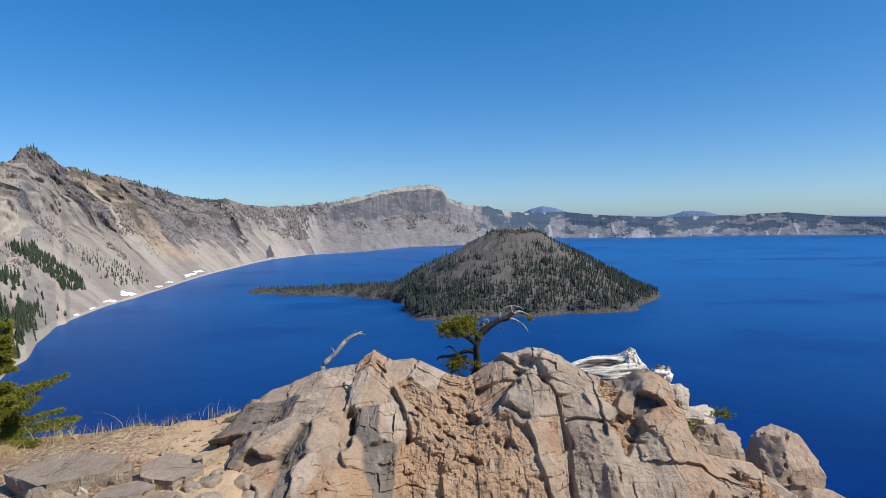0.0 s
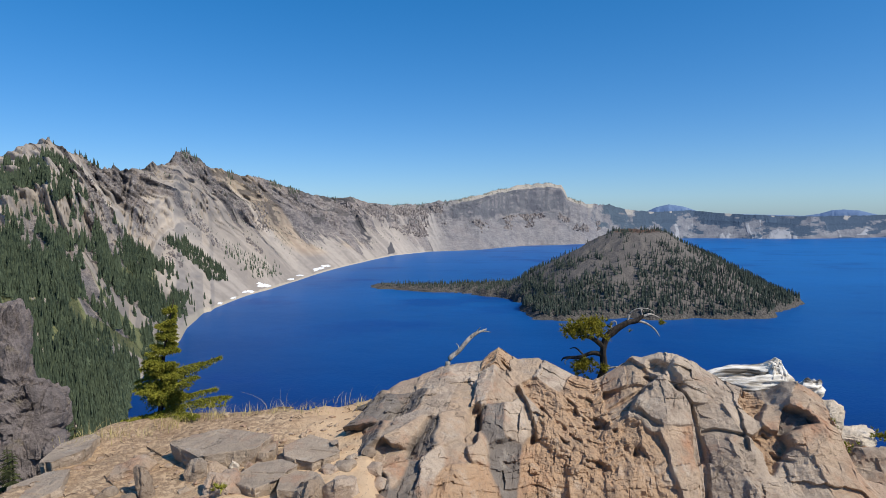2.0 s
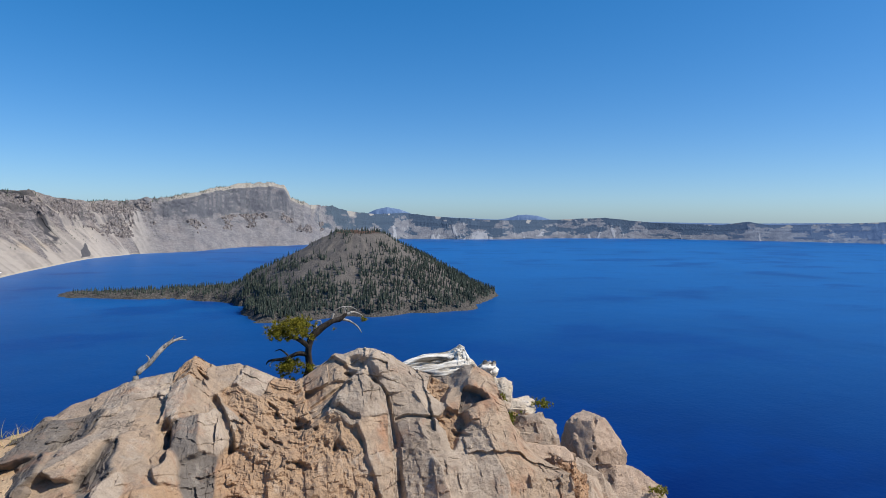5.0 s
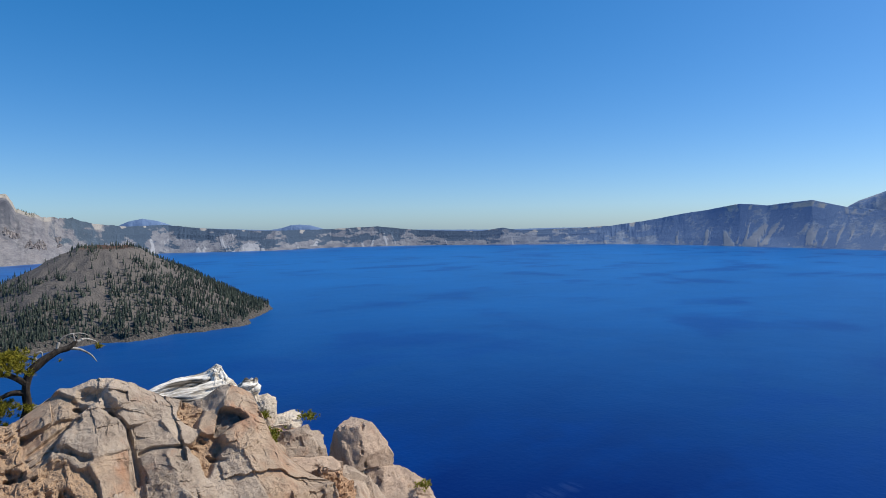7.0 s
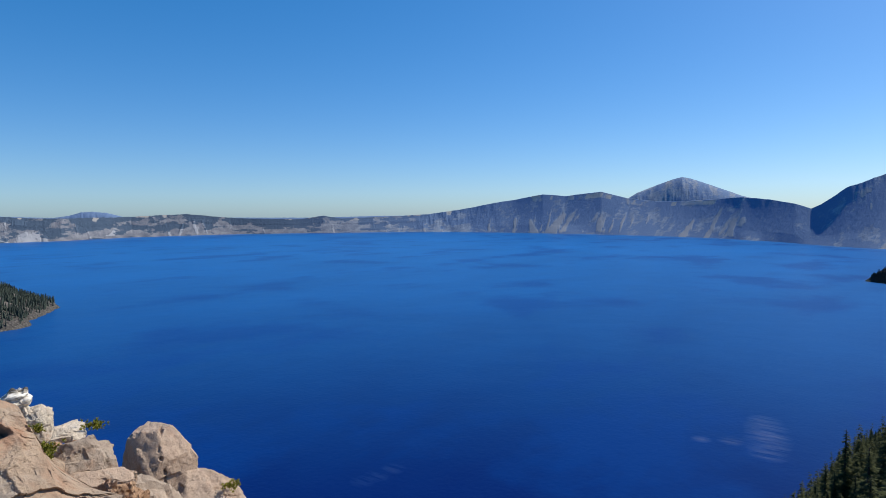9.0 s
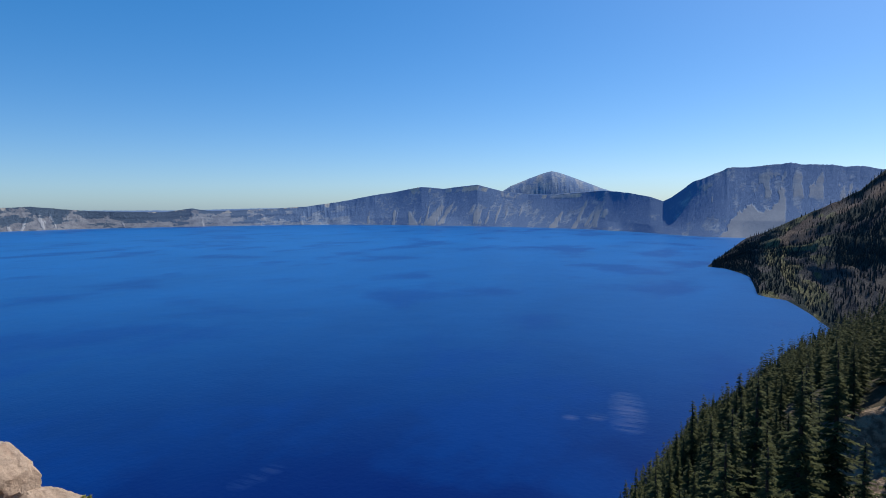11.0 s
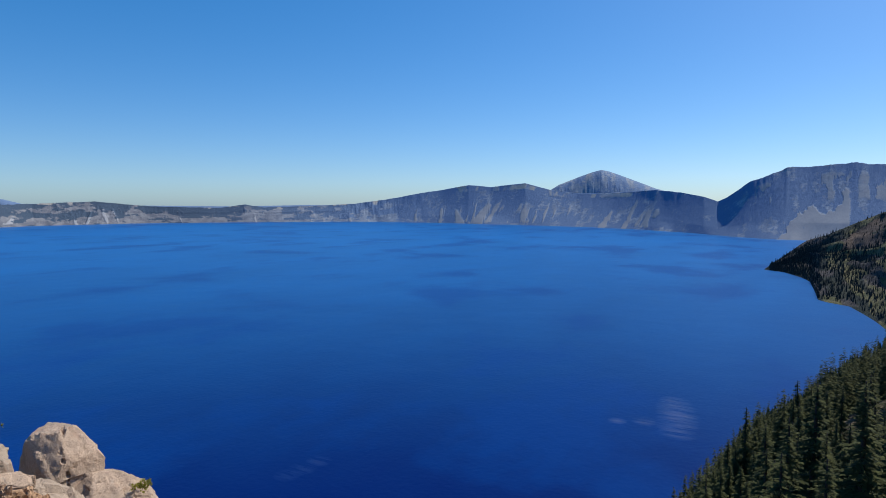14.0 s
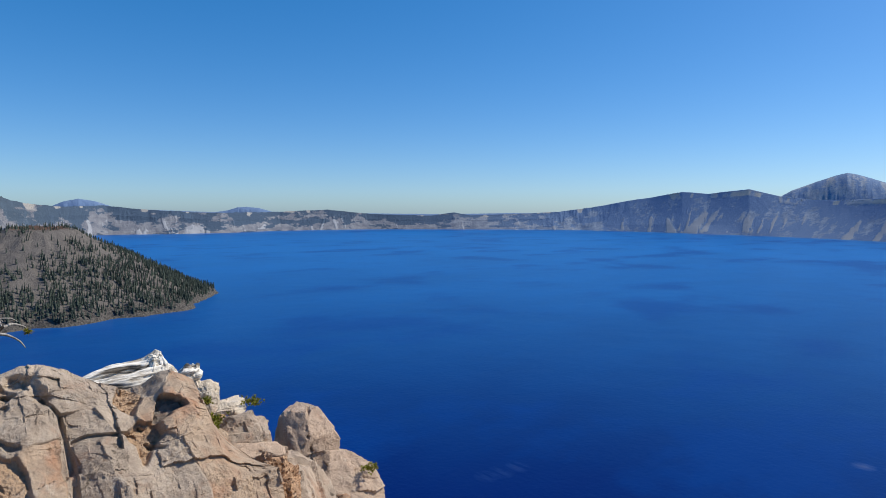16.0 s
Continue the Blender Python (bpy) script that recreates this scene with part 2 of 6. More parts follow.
# ---- lake ----
a = np.radians(np.linspace(-180, 180, 145))
rr = np.array([20, 120, 300, 600, 1000, 1600, 2400, 3400, 4900])
v = np.stack([np.outer(rr, np.sin(a)), np.outer(rr, np.cos(a)), np.full((len(rr), len(a)), WATER)], -1).reshape(-1, 3)
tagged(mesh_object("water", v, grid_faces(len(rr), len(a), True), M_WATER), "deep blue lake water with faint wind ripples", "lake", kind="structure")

# ---- caldera wall: heading -> shore distance, crest distance, crest elevation angle ----
SHORE_WEST = keyed([(-66, 150), (-50, 170), (-45, 190), (-42, 240), (-40, 330), (-38.4, 500), (-36.8, 590), (-35.4, 668), (-34.65, 694), (-33.9, 775), (-33.1, 822), (-32.5, 866), (-31.9, 880), (-31.6, 908), (-30.8, 944), (-28.8, 1048), (-26.9, 1117),
               (-24.4, 1261), (-21.8, 1469), (-18.7, 1721), (-15.6, 2030), (-12.4, 2242), (-7.6, 2334), (-3.4, 2639), (1.7, 2800), (6, 3250), (11.2, 3650),
               (16, 3640), (20, 3700), (25, 4050), (33, 4280), (52, 4300), (60, 3900), (68.6, 3540), (75, 3250), (80, 2934), (84.4, 2520), (89, 2456), (100, 2400), (112, 2300)])
SHORE_EAST = eased([(25, 4050), (33, 4280), (52, 4300), (60, 3900), (68.6, 3540), (75, 3250), (80, 2934), (84.4, 2560), (89, 2456), (100, 2400), (112, 2300)], 2.6)
DEPTH = eased([(-66, 520), (-50, 730), (-45, 750), (-42, 715), (-40, 640), (-38.4, 470), (-36, 400), (-33, 370), (-27, 350), (-20, 290), (-12, 310), (-6, 420), (0, 400), (3, 330), (8, 200), (20, 180), (35, 120), (50, 160), (58, 380), (70, 430), (80, 330), (84, 300), (89, 430), (112, 450)], 0.7)
CREST = keyed([(-66, 5.2), (-50, 4.9), (-46.7, 4.95), (-45.3, 5.45), (-43.6, 6.1), (-42.4, 5.43), (-40.8, 4.56), (-39.7, 3.82), (-38.6, 3.62), (-37.2, 3.98), (-35.6, 4.49), (-34.3, 5.45),
               (-32.6, 5.15), (-31.6, 4.25), (-29.5, 3.65), (-27.6, 3.47), (-25.7, 2.83), (-23.2, 2.08), (-20.7, 1.66), (-19.6, 1.81), (-18.1, 1.29), (-15.5, 1.01), (-13.7, 1.1), (-11.3, 1.35)])
CREST_MID = keyed([(-11.3, 1.35), (-8.6, 1.7), (-6.5, 2.3), (-3.9, 2.78), (-1.1, 2.93), (-0.1, 2.76), (0.5, 1.75), (2.2, 0.98), (4.2, 0.99), (5.6, 0.5), (8, 0.3), (10.9, 0.4), (14.4, 0.07), (17.3, -0.1), (18.7, -0.18),
                   (23.7, -0.13), (29.3, 0.12), (30.9, -0.05), (33.5, -0.29), (38.8, -0.42), (40.9, -0.12), (42.5, -0.38), (46.6, -0.26), (50.6, -0.04), (54, 0.43), (56.3, 0.89), (58.6, 1.24), (61.2, 1.72)])
CREST_EAST = keyed([(61.2, 1.72), (63.2, 1.52), (66.4, 1.87), (68.7, 1.25), (71.1, 0.93), (73.7, 0.93), (77.9, 1.2), (79.9, 0.99), (81.9, 0.58), (82.9, 0.2), (83.6, 0.54), (85.3, 1.76),
                    (88, 3.02), (89.6, 2.97), (92.7, 3.15), (95.7, 2.9), (98.9, 2.42), (112, 2.0)])
CLIFF = keyed([(-66, 0.2), (-35, 0.25), (-20, 0.3), (-10, 0.40), (-7, 0.8), (0, 1.0), (1, 0.4), (6, 0.25), (20, 0.12), (45, 0.08), (55, 0.0), (112, 0.0)])


def SHORE(az):
    k = step(30, 40, az)
    return SHORE_WEST(az) * (1 - k) + SHORE_EAST(az) * k


def crest_angle(az):
    return np.where(az < -11.3, CREST(az), np.where(az < 61.2, CREST_MID(az), CREST_EAST(az)))


LEAN = keyed([(-66, 11), (-30, 11), (-20, 7), (-12, 3), (-4, 0.5), (0, 0), (55, 0), (62, -1.5), (80, -1.5), (84, 0), (112, 0)])


def fall_line(az, v):
    """Heading at which the fall line through (az, v) meets the crest, as an arc in metres."""
    lean = LEAN(az) * (1 - np.clip(v, 0, 1.1))
    return np.where(az < 0, np.radians(az - lean) * 1500, np.radians(az - lean) * 3000)


def wall(az, v):
    """Place on the caldera wall: v is 0 at the shore, 1 at the crest, above 1 on the outer flank."""
    s, w = SHORE(az), DEPTH(az)
    arc = np.radians(az) * (s + 0.5 * w)
    top = np.tan(np.radians(crest_angle(az))) * (s + w) + EYE_H
    k = CLIFF(az)
    vc = np.clip(v, 0, 1)
    talus = 0.8 * vc + 0.2 * vc ** 2.2
    steep = np.interp(vc, [0, 0.62, 0.70, 0.9, 1.0], [0, 0.50, 0.88, 0.925, 1.0])
    h = talus * (1 - k) + steep * k
    z = WATER + (top - WATER) * h
    z = np.where(v > 1, top - (v - 1) * w * 0.55, z)
    size = np.clip(w / 350, 0.25, 1.4) * np.where(az > 3, 1.5, 1.0)
    calm = 1 - 0.35 * step(-12, -8, az) - 0.10 * step(2, 8, az) - 0.45 * step(50, 60, az)
    edge = np.clip(vc * 4, 0, 1)
    fall = fall_line(az, v)
    gully = ridged(fall / (48 * size), vc * 0.8, 0.0, 5, 5) * (1 - 0.6 * step(-13, -9, az))
    broad = fbm(fall / (230 * size), vc * 1.0, 0.0, 9, 3)
    crag = 0.55 * ridged(fall / 24, z / 34, 0.0, 12, 4) + 0.45 * fbm(fall / 8, z / 9, 0, 16, 3)
    knob = np.abs(vnoise(fall / 17, z / 13, 0, 14)) * np.abs(vnoise(fall / 41, z / 30, 0, 15))
    d = s + w * v + edge * calm * (-13 * size * gully * step(0.15, 0.75, vc) - 3 * size * gully + 18 * size * broad - (13 * crag + 15 * knob * (1 - 0.8 * step(-14, -10, az))) * size * (1 - 0.45 * step(-13, -9, az) - 0.50 * step(2, 8, az)) * step(0.45, 0.8, vc + 0.2 * broad))
    d = d + (vnoise(arc / 60, 0, 0, 3) * 16 + vnoise(arc / 22, 0, 0, 4) * 9 * (az < -20)) * size * (1 - edge)
    tip = step(0.8, 1.0, v) * (1.5 + 3.0 * size) * (1 - 0.6 * step(2, 8, az) - 0.25 * step(50, 60, az))
    z = z + 5 * knob * size * step(0.35, 0.7, vc) * edge * (1 - 0.9 * step(2, 8, az)) + tip * (np.abs(vnoise(arc / 9, v * 3, 0, 21)) * 1.0 + vnoise(arc / 30, 1, 0, 22)) + edge * crag * 2.5 * (1 - 0.9 * step(2, 8, az))
    z = z + step(84, 86, az) * step(0.75, 1.0, v) * (7 * vnoise(az * 0.8, 1, 0, 24) + 2.5 * np.abs(vnoise(az * 4.3, 1, 0, 25)))
    x, y = polar(az, d)
    return x, y, z, gully, broad


# bare slides on the far walls: heading at foot and head, half width at both, share of the height from and to
SLIDES = [(60.4, 60.0, 0.45, 0.15, 0.0, 0.45), (61.8, 63.2, 0.7, 0.2, 0.0, 0.6), (62.8, 64.3, 0.25, 0.12, 0.05, 0.7), (58.5, 58.7, 0.2, 0.1, 0.0, 0.5), (73.3, 74.2, 0.4, 0.15, 0.0, 0.5),
          (75.2, 76.3, 0.25, 0.12, 0.0, 0.75), (76.2, 77.2, 0.12, 0.1, 0.1, 0.6), (77.8, 78.0, 0.2, 0.3, 0.35, 0.5), (17.2, 17.3, 0.5, 0.3, 0.7, 0.98), (23.4, 23.7, 0.35, 0.1, 0.15, 0.45),
          (28.6, 28.9, 0.12, 0.08, 0.0, 0.55), (17.8, 17.5, 0.9, 0.5, 0.0, 0.45), (64.5, 64.5, 1.0, 1.0, 0.9, 0.96), (69.5, 69.5, 0.8, 0.8, 0.87, 0.93), (74.2, 74.2, 1.3, 1.3, 0.9, 0.95)]


GLADE = keyed([(-44, -6.4), (-42.66, -7.2), (-40.41, -8.73), (-38.44, -10.27), (-37.0, -11.4)])
SLIDE_TOP = keyed([(87.2, 0.05), (88.3, 0.22), (89.4, 0.46), (89.8, 0.55), (90.2, 0.44), (90.7, 0.40), (91.3, 0.45), (91.8, 0.58), (92.1, 0.72), (92.4, 0.70)])


def wall_masks(az, v, z, gully, broad):
    arc = fall_line(az, v)
    west, mid = 1 - step(-13, -9, az), step(-12, -8, az) * (1 - step(1, 4, az))
    far, east = step(1, 5, az), step(52, 58, az)
    streak = np.where(az > 3, fbm(arc / 34, v * 1.6, 0, 42, 5), fbm(arc / 14, v * 0.9, 0, 41, 4))
    fan = fbm(arc / 70, v * 0.8, 0, 43, 3)
    gash = ridged(arc / 42 + 0.5 * v, v * 0.7, 0, 46, 4)
    scree = west * step(-0.15, 0.25, fan * 0.7 + 0.55 * streak + 1.08 - 0.33 * step(-24, -19, az) - 1.7 * v)
    scree = scree + 0.32 * mid * step(0.1, 0.6, 0.5 * streak + 0.45 - 1.6 * v + 0.9 * fan) + far * (1 - east) * step(0.75, 1.3, 0.55 * gash + 0.7 * streak + 0.35 * fan + 0.35 * (0.35 - v))
    scree = scree + east * step(0.7, 1.2, 0.75 * gash + 0.5 * streak + 0.6 * fan - 0.3) * step(0.02, 0.1, v) * (1 - step(0.45, 0.8, v + 0.2 * streak))
    for foot, head, wide, tail, v0, v1 in SLIDES:
        along = np.clip((v - v0) / (v1 - v0), 0, 1)
        away = np.abs(az - foot - (head - foot) * along) / (wide + (tail - wide) * along) + 0.35 * fbm(az * 9, v * 5, 0, 66, 3)
        scree = np.maximum(scree, 1.1 * (1 - step(0.35, 1.4, away)) * step(v0 - 0.05, v0 + 0.03, v) * (1 - step(v1 - 0.10, v1 + 0.08, v + 0.1 * streak)))
    rough = 0.25 * fbm(az * 3, v * 9, 0, 67, 3)
    slide = step(0.0, 0.3, az - 87.4 - 2.0 * v + rough) * (1 - step(92.1, 92.5, az + 0.4 * rough)) * step(0.0, 0.06, SLIDE_TOP(az + rough) - v + 0.15 * rough)
    rills = step(85, 86, az) * step(0.52, 0.6, v) * (1 - step(0.86, 0.95, v)) * step(0.32, 0.5, fbm(az * 1.9, v * 3.2, 0, 68, 4))
    scree = np.maximum(scree, 0.7 * rills)
    scree = np.maximum(scree, slide * 1.2)
    summit = (1 - step(-41.5, -40.5, az)) * step(0.40, 0.65, v + 0.1 * fan)
    scree = np.maximum(scree, summit * step(-0.45, 0.0, streak + 0.2))
    meadow = (1 - step(-37.5, -35.0, az)) * step(0.02, 0.05, v) * (1 - step(0.42, 0.62, v)) * step(0.05, 0.4, fbm(arc / 22, v * 3.0, 0, 87, 3) + 0.05)
    low = np.degrees(np.arctan2(z - EYE_H, SHORE(az) + DEPTH(az) * v))
    meadow = np.maximum(meadow, step(0.0, 0.15, 0.5 - np.abs(low - GLADE(az) + 0.2 * fan)) * step(-44, -43, az) * (1 - step(-37.4, -36.8, az)))
    warm = west * step(-33.5, -31, az - 11 * (1 - v)) * (1 - step(-28, -24, az - 11 * (1 - v))) * step(0.15, 0.55, fbm(arc / 45, v * 1.6, 0, 51, 4) * 0.7 + 0.35) * step(0.15, 0.35, v)
    pale = (mid + step(-6.0, -4.5, az) * (1 - step(-1, 0, az))) * step(0.90, 0.93, v) + far * (1 - step(60, 70, az)) * step(0.6, 0.9, fbm(arc / 45, v * 3, 0, 61, 3)) * step(0.75, 0.9, v)
    pale = pale + west * 0.8 * (1 - step(0.012, 0.03, (v + 0.006 * streak) * (1 - 0.6 * step(-36.5, -35.5, az) * (1 - step(-33, -31.5, az)))))
    pale = pale + 0.55 * step(1.2, 2, az) * (1 - step(3, 3.8, az)) * step(0.55, 0.7, v) * step(-0.2, 0.3, streak)
    pale = pale + step(58, 59, az) * (1 - step(79, 80, az)) * step(0.3, 0.5, fbm(arc / 90, 0, 0, 63, 3)) * step(0.86, 0.9, v) * (1 - step(0.97, 0.99, v))
    dyke = np.exp(-((az + 18.4 + 0.3 * vnoise(az * 0, v * 14, 0, 47) + 0.12 * streak - (0.5 - v) * 4.2) / (0.16 + 0.18 * v)) ** 2) * step(0.30, 0.42, v) * (1 - step(0.93, 1.0, v))
    cliff = step(-11.5, -8.5, az) * (1 - step(0.2, 0.6, az)) * step(0.60, 0.66, v) * (1 - step(0.89, 0.92, v))
    # dark blob that paints the shaded hollow below the cliff
    alcove_shade = np.exp(-((az + 2.2) / 0.9) ** 2) * step(0.60, 0.64, v) * (1 - step(0.66, 0.72, v))
    dark = 0.62 * cliff * (0.6 + 0.8 * step(-0.2, 0.3, vnoise(az * 5.5, v * 2, 0, 49))) + 0.25 * alcove_shade + dyke + step(0.0, 0.12, 0.55 * (1 - v / 0.36) - np.abs(az + 15.9 + 0.12 * streak)) * step(0.03, 0.06, v)
    ledgy = fbm(arc / 20, z / 11, 0, 97, 4) + 0.5 * ridged(arc / 55, z / 40, 0, 98, 3)
    dark = dark + (west * 0.62 + mid * 0.62) * step(0.15, 0.5, ledgy) * step(0.30 - 0.2 * mid, 0.55 - 0.2 * mid, v + 0.35 * fan) * (1 - 0.6 * np.clip(scree, 0, 1)) * (1 - step(0.88, 0.95, v) * mid)
    wood = far * (1 - east) * np.clip(0.55 + 0.9 * fbm(arc / 60, v * 4, 0, 81, 4) + 1.5 * (v - 0.5), 0, 1)
    wood = wood + east * np.clip(0.85 + 0.5 * fbm(arc / 40, v * 4, 0, 83, 4), 0, 1) * (1 - np.clip(1.2 * scree, 0, 1))
    wood = wood + step(1.0, 1.03, v) * (1 - mid)
    tone = 0.5 + 0.5 * np.clip(fbm(arc / 9, v * 0.9, 0, 91, 4) * 0.6 + 0.7 * fbm(arc / 38, v * 0.7, 0, 92, 3) + 0.25 * fbm(arc / 5, v * 40, 0, 93, 2), -1, 1)
    # painted haze grows along the far wall, bluest in the east
    return {"east": step(34, 56, az), "haze_tint": 0.55 * step(-19, -7, az) + 0.45 * step(0.0, 12, az), "meadow": meadow, "tone": tone, "scree": scree, "warm": warm, "pale": pale, "dark": dark, "wood": wood * (1 - np.clip(pale, 0, 1))}


azs = np.arange(-66, 112.01, 0.07)
vs = np.concatenate([np.linspace(-0.06, 0, 3)[:-1], np.linspace(0, 1, 130), [1.03, 1.1, 1.3, 1.7]])
AZ, V = np.meshgrid(azs, vs)
X, Y, Z, G, B = wall(AZ, V)
Z = np.where(V < 0, WATER - 4, Z)
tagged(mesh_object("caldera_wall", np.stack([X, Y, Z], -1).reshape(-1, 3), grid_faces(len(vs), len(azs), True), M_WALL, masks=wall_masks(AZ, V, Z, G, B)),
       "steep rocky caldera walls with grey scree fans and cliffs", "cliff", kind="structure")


# ---- far hills behind the rim ----
def hill(name, az0, az1, dist, table, label, seed, bare):
    el = keyed(table)
    az = np.arange(az0, az1 + 0.01, 0.05)
    rows = np.linspace(0, 1, 26)
    A2, R = np.meshgrid(az, rows)
    top = np.tan(np.radians(el(A2))) * dist
    base = -140.0
    z = base + (top - base) * np.sin(R * np.pi / 2)
    d = dist - (160 + 520 * bare) * (1 - R) + 5 * ridged(A2 * 2.2, R * 3, 0, seed, 4) * (1 - R * 0.6)
    z = z + 1.2 * vnoise(A2 * 9, R * 8, 0, seed + 1) * R
    x, y = polar(A2, d)
    streak = fbm(A2 * 1.4, R * 4, 0, seed + 2, 4)
    # hills beyond the rim take the full painted haze
    masks = {"wood": np.clip(1.0 - 0.9 * bare - 0.4 * streak, 0, 1), "east": R * 0 + 1, "scree": bare * (0.5 + 0.4 * step(0.3, 0.8, R + 0.3 * streak)) + 0.4 * np.exp(-((A2 - 72.3 - 0.8 * (R - 0.8)) / 0.8) ** 2) * step(0.6, 0.9, R + 0.2 * streak), "warm": R * 0, "pale": R * 0, "dark": R * 0, "tone": R * 0 + 0.4, "haze_tint": R * 0 + 1}
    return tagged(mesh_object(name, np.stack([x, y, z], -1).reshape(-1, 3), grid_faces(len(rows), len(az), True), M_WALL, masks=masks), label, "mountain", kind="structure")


hill("far_mountain", 66, 83, 4840, [(66, 0.2), (68.7, 1.25), (69.5, 1.75), (71.2, 2.42), (72.5, 2.88), (73.2, 3.05), (73.9, 2.9), (75.3, 2.38), (77.9, 1.35), (79.9, 0.8), (83, 0.1)], "distant conical mountain with bare summit, tinted blue-grey for haze", 101, 0.55)
hill("far_hills", 1, 66, 4860, [(1, 0.0), (7, 0.2), (8.2, 0.75), (9.2, 0.98), (10.4, 0.78), (12, 0.2), (19.5, -0.1), (20.6, 0.08), (21.4, 0.33), (22.2, 0.38), (23.2, 0.28), (24.4, -0.05), (34, -0.2), (40, -0.25), (46, -0.14), (50, -0.14), (66, -0.3)], "low wooded hills far beyond the rim, tinted blue for haze", 105, 0.0)

# ---- southern ridge and point ----
S_SHORE = keyed([(86.6, 1330), (88, 1300), (89.4, 1210), (89.9, 1160), (90.5, 945), (91.2, 925), (92.6, 905), (94.4, 800), (95, 758), (98, 600), (104, 430), (118, 300), (130, 240)])
S_CREST = keyed([(86.6, -5.4), (87, -5.05), (89.6, -3.05), (93.6, -1.14), (97.4, 0.89), (98.9, 2.42), (100.1, 3.69), (101.2, 4.28), (102.7, 4.47), (104.3, 4.76), (110, 5.8), (118, 6.4), (130, 6.0)])
S_DEPTH = keyed([(86.6, 14), (87, 40), (89.4, 230), (89.9, 280), (90.5, 480), (92, 450), (95, 560), (99, 680), (104, 700), (130, 700)])


def ridge(az, v):
    s, w = S_SHORE(az), S_DEPTH(az)
    vc = np.clip(v, 0, 1)
    top = np.tan(np.radians(S_CREST(az))) * (s + w) + EYE_H
    z = WATER + (top - WATER) * (0.85 * vc + 0.15 * vc ** 2)
    z = np.where(v > 1, top - (v - 1) * w * 0.4, z)
    arc = np.radians(az) * 800
    edge = np.clip(vc * 5, 0, 1) * np.clip(w / 300, 0.1, 1)
    g = ridged(arc / 80, vc * 1.6, 0, 131, 4)
    d = s + w * v + edge * (26 * g + 30 * fbm(arc / 160, vc * 2, 0, 133, 3))
    z = z + edge * 5 * fbm(arc / 25, vc * 12, 0, 135, 3)
    x, y = polar(az, d)
    return x, y, z, g, arc


azs = np.arange(86.6, 130, 0.07)
vs = np.concatenate([[-0.05], np.linspace(0, 1, 70), [1.05, 1.2, 1.5]])
AZ, V = np.meshgrid(azs, vs)
X, Y, Z, G, ARC = ridge(AZ, V)
Z = np.where(V < 0, WATER - 4, Z)
n1 = fbm(ARC / 30, V * 9, 0, 137, 4)
masks = {"scree": step(0.42, 0.75, n1 + 0.3 * G) + step(0.06, 0.0, V), "warm": step(0.2, 0.7, fbm(ARC / 60, V * 4, 0, 139, 3)) * step(0.5, 0.8, V), "pale": V * 0, "dark": step(0.35, 0.7, -n1) * step(0.55, 0.8, V),
         "wood": step(-0.2, 0.25, -n1 + 0.35 - 0.35 * V),
         "meadow": 0.9 * step(90.5, 91.2, AZ) * (1 - step(95, 96.5, AZ)) * step(-0.1, 0.3, fbm(ARC / 22, V * 7, 0, 141, 4) + 0.12)}
tagged(mesh_object("southern_ridge", np.stack([X, Y, Z], -1).reshape(-1, 3), grid_faces(len(vs), len(azs), True), M_RIDGE, masks=masks), "rocky ridge with scattered trees above the lake, shade painted dark", "ridge", kind="structure")

# ---- near rim slope, falling from the lookout to the lake ----
FALL = keyed([(-180, 2), (-120, 2), (-75, -4), (-60, -12), (-50, -21), (-36, -29), (0, -40), (40, -44), (66, -40), (74, -35.5), (78.9, -29.5), (83.3, -24.2), (85.3, -21.2), (91.5, -15.3), (95, -12.8), (99, -11.0), (104, -9.5), (115, -4.5), (130, 1), (180, 2)])
EDGE = keyed([(-180, 30), (-110, 30), (-80, 6), (-60, 3.9), (-52, 4.4), (-47, 4.8), (-42, 5.2), (-40, 5.5), (-38, 5.7), (-35, 5.75), (-20, 5.7), (-10, 6.2), (0, 6.5), (10, 7.0), (20, 8.0), (27, 9.2), (31, 8.6), (35, 6.0), (40, 3.0), (50, 2.3), (90, 2.2), (120, 3.0), (140, 8), (160, 30), (180, 30)])


def near_slope(az, d):
    tilt = np.tan(np.radians(FALL(az)))
    x, y = polar(az, d)
    e = EDGE(az)
    z = -9.0 * step(1, 16, d - e) * (1 - 0.9 * step(60, 150, d)) * step(55, 75, az) * (1 - step(118, 135, az)) + tilt * np.maximum(d - e * 0.8, 0) - 2.5 * step(0, 1, (d - e) / 3)
    z = z - 2.5 * step(-60, -40, az) * (1 - step(120, 140, az)) * (1 - step(14, 40, d)) - 1.5 * step(4, 20, d) * step(0, 30, az) * (1 - step(60, 75, az)) * 4 + step(10, 60, d) * (3.0 * fbm(x / 40, y / 40, 0, 151, 4) + 5 * ridged(x / 120, y / 120, 0, 153, 3) * step(60, 200, d))
    # a slumped hollow with a steep head
    hollow = step(94.6, 95.8, az + 0.6 * vnoise(x / 6, y / 6, 0, 155)) * (1 - step(100.4, 101.6, az + 0.6 * vnoise(x / 6, y / 6, 0, 156)))
    z = z - 6.0 * hollow * step(56, 70, d) * (1 - step(97, 101, d + 2 * vnoise(x / 5, y / 5, 0, 159)))
    return x, y, z


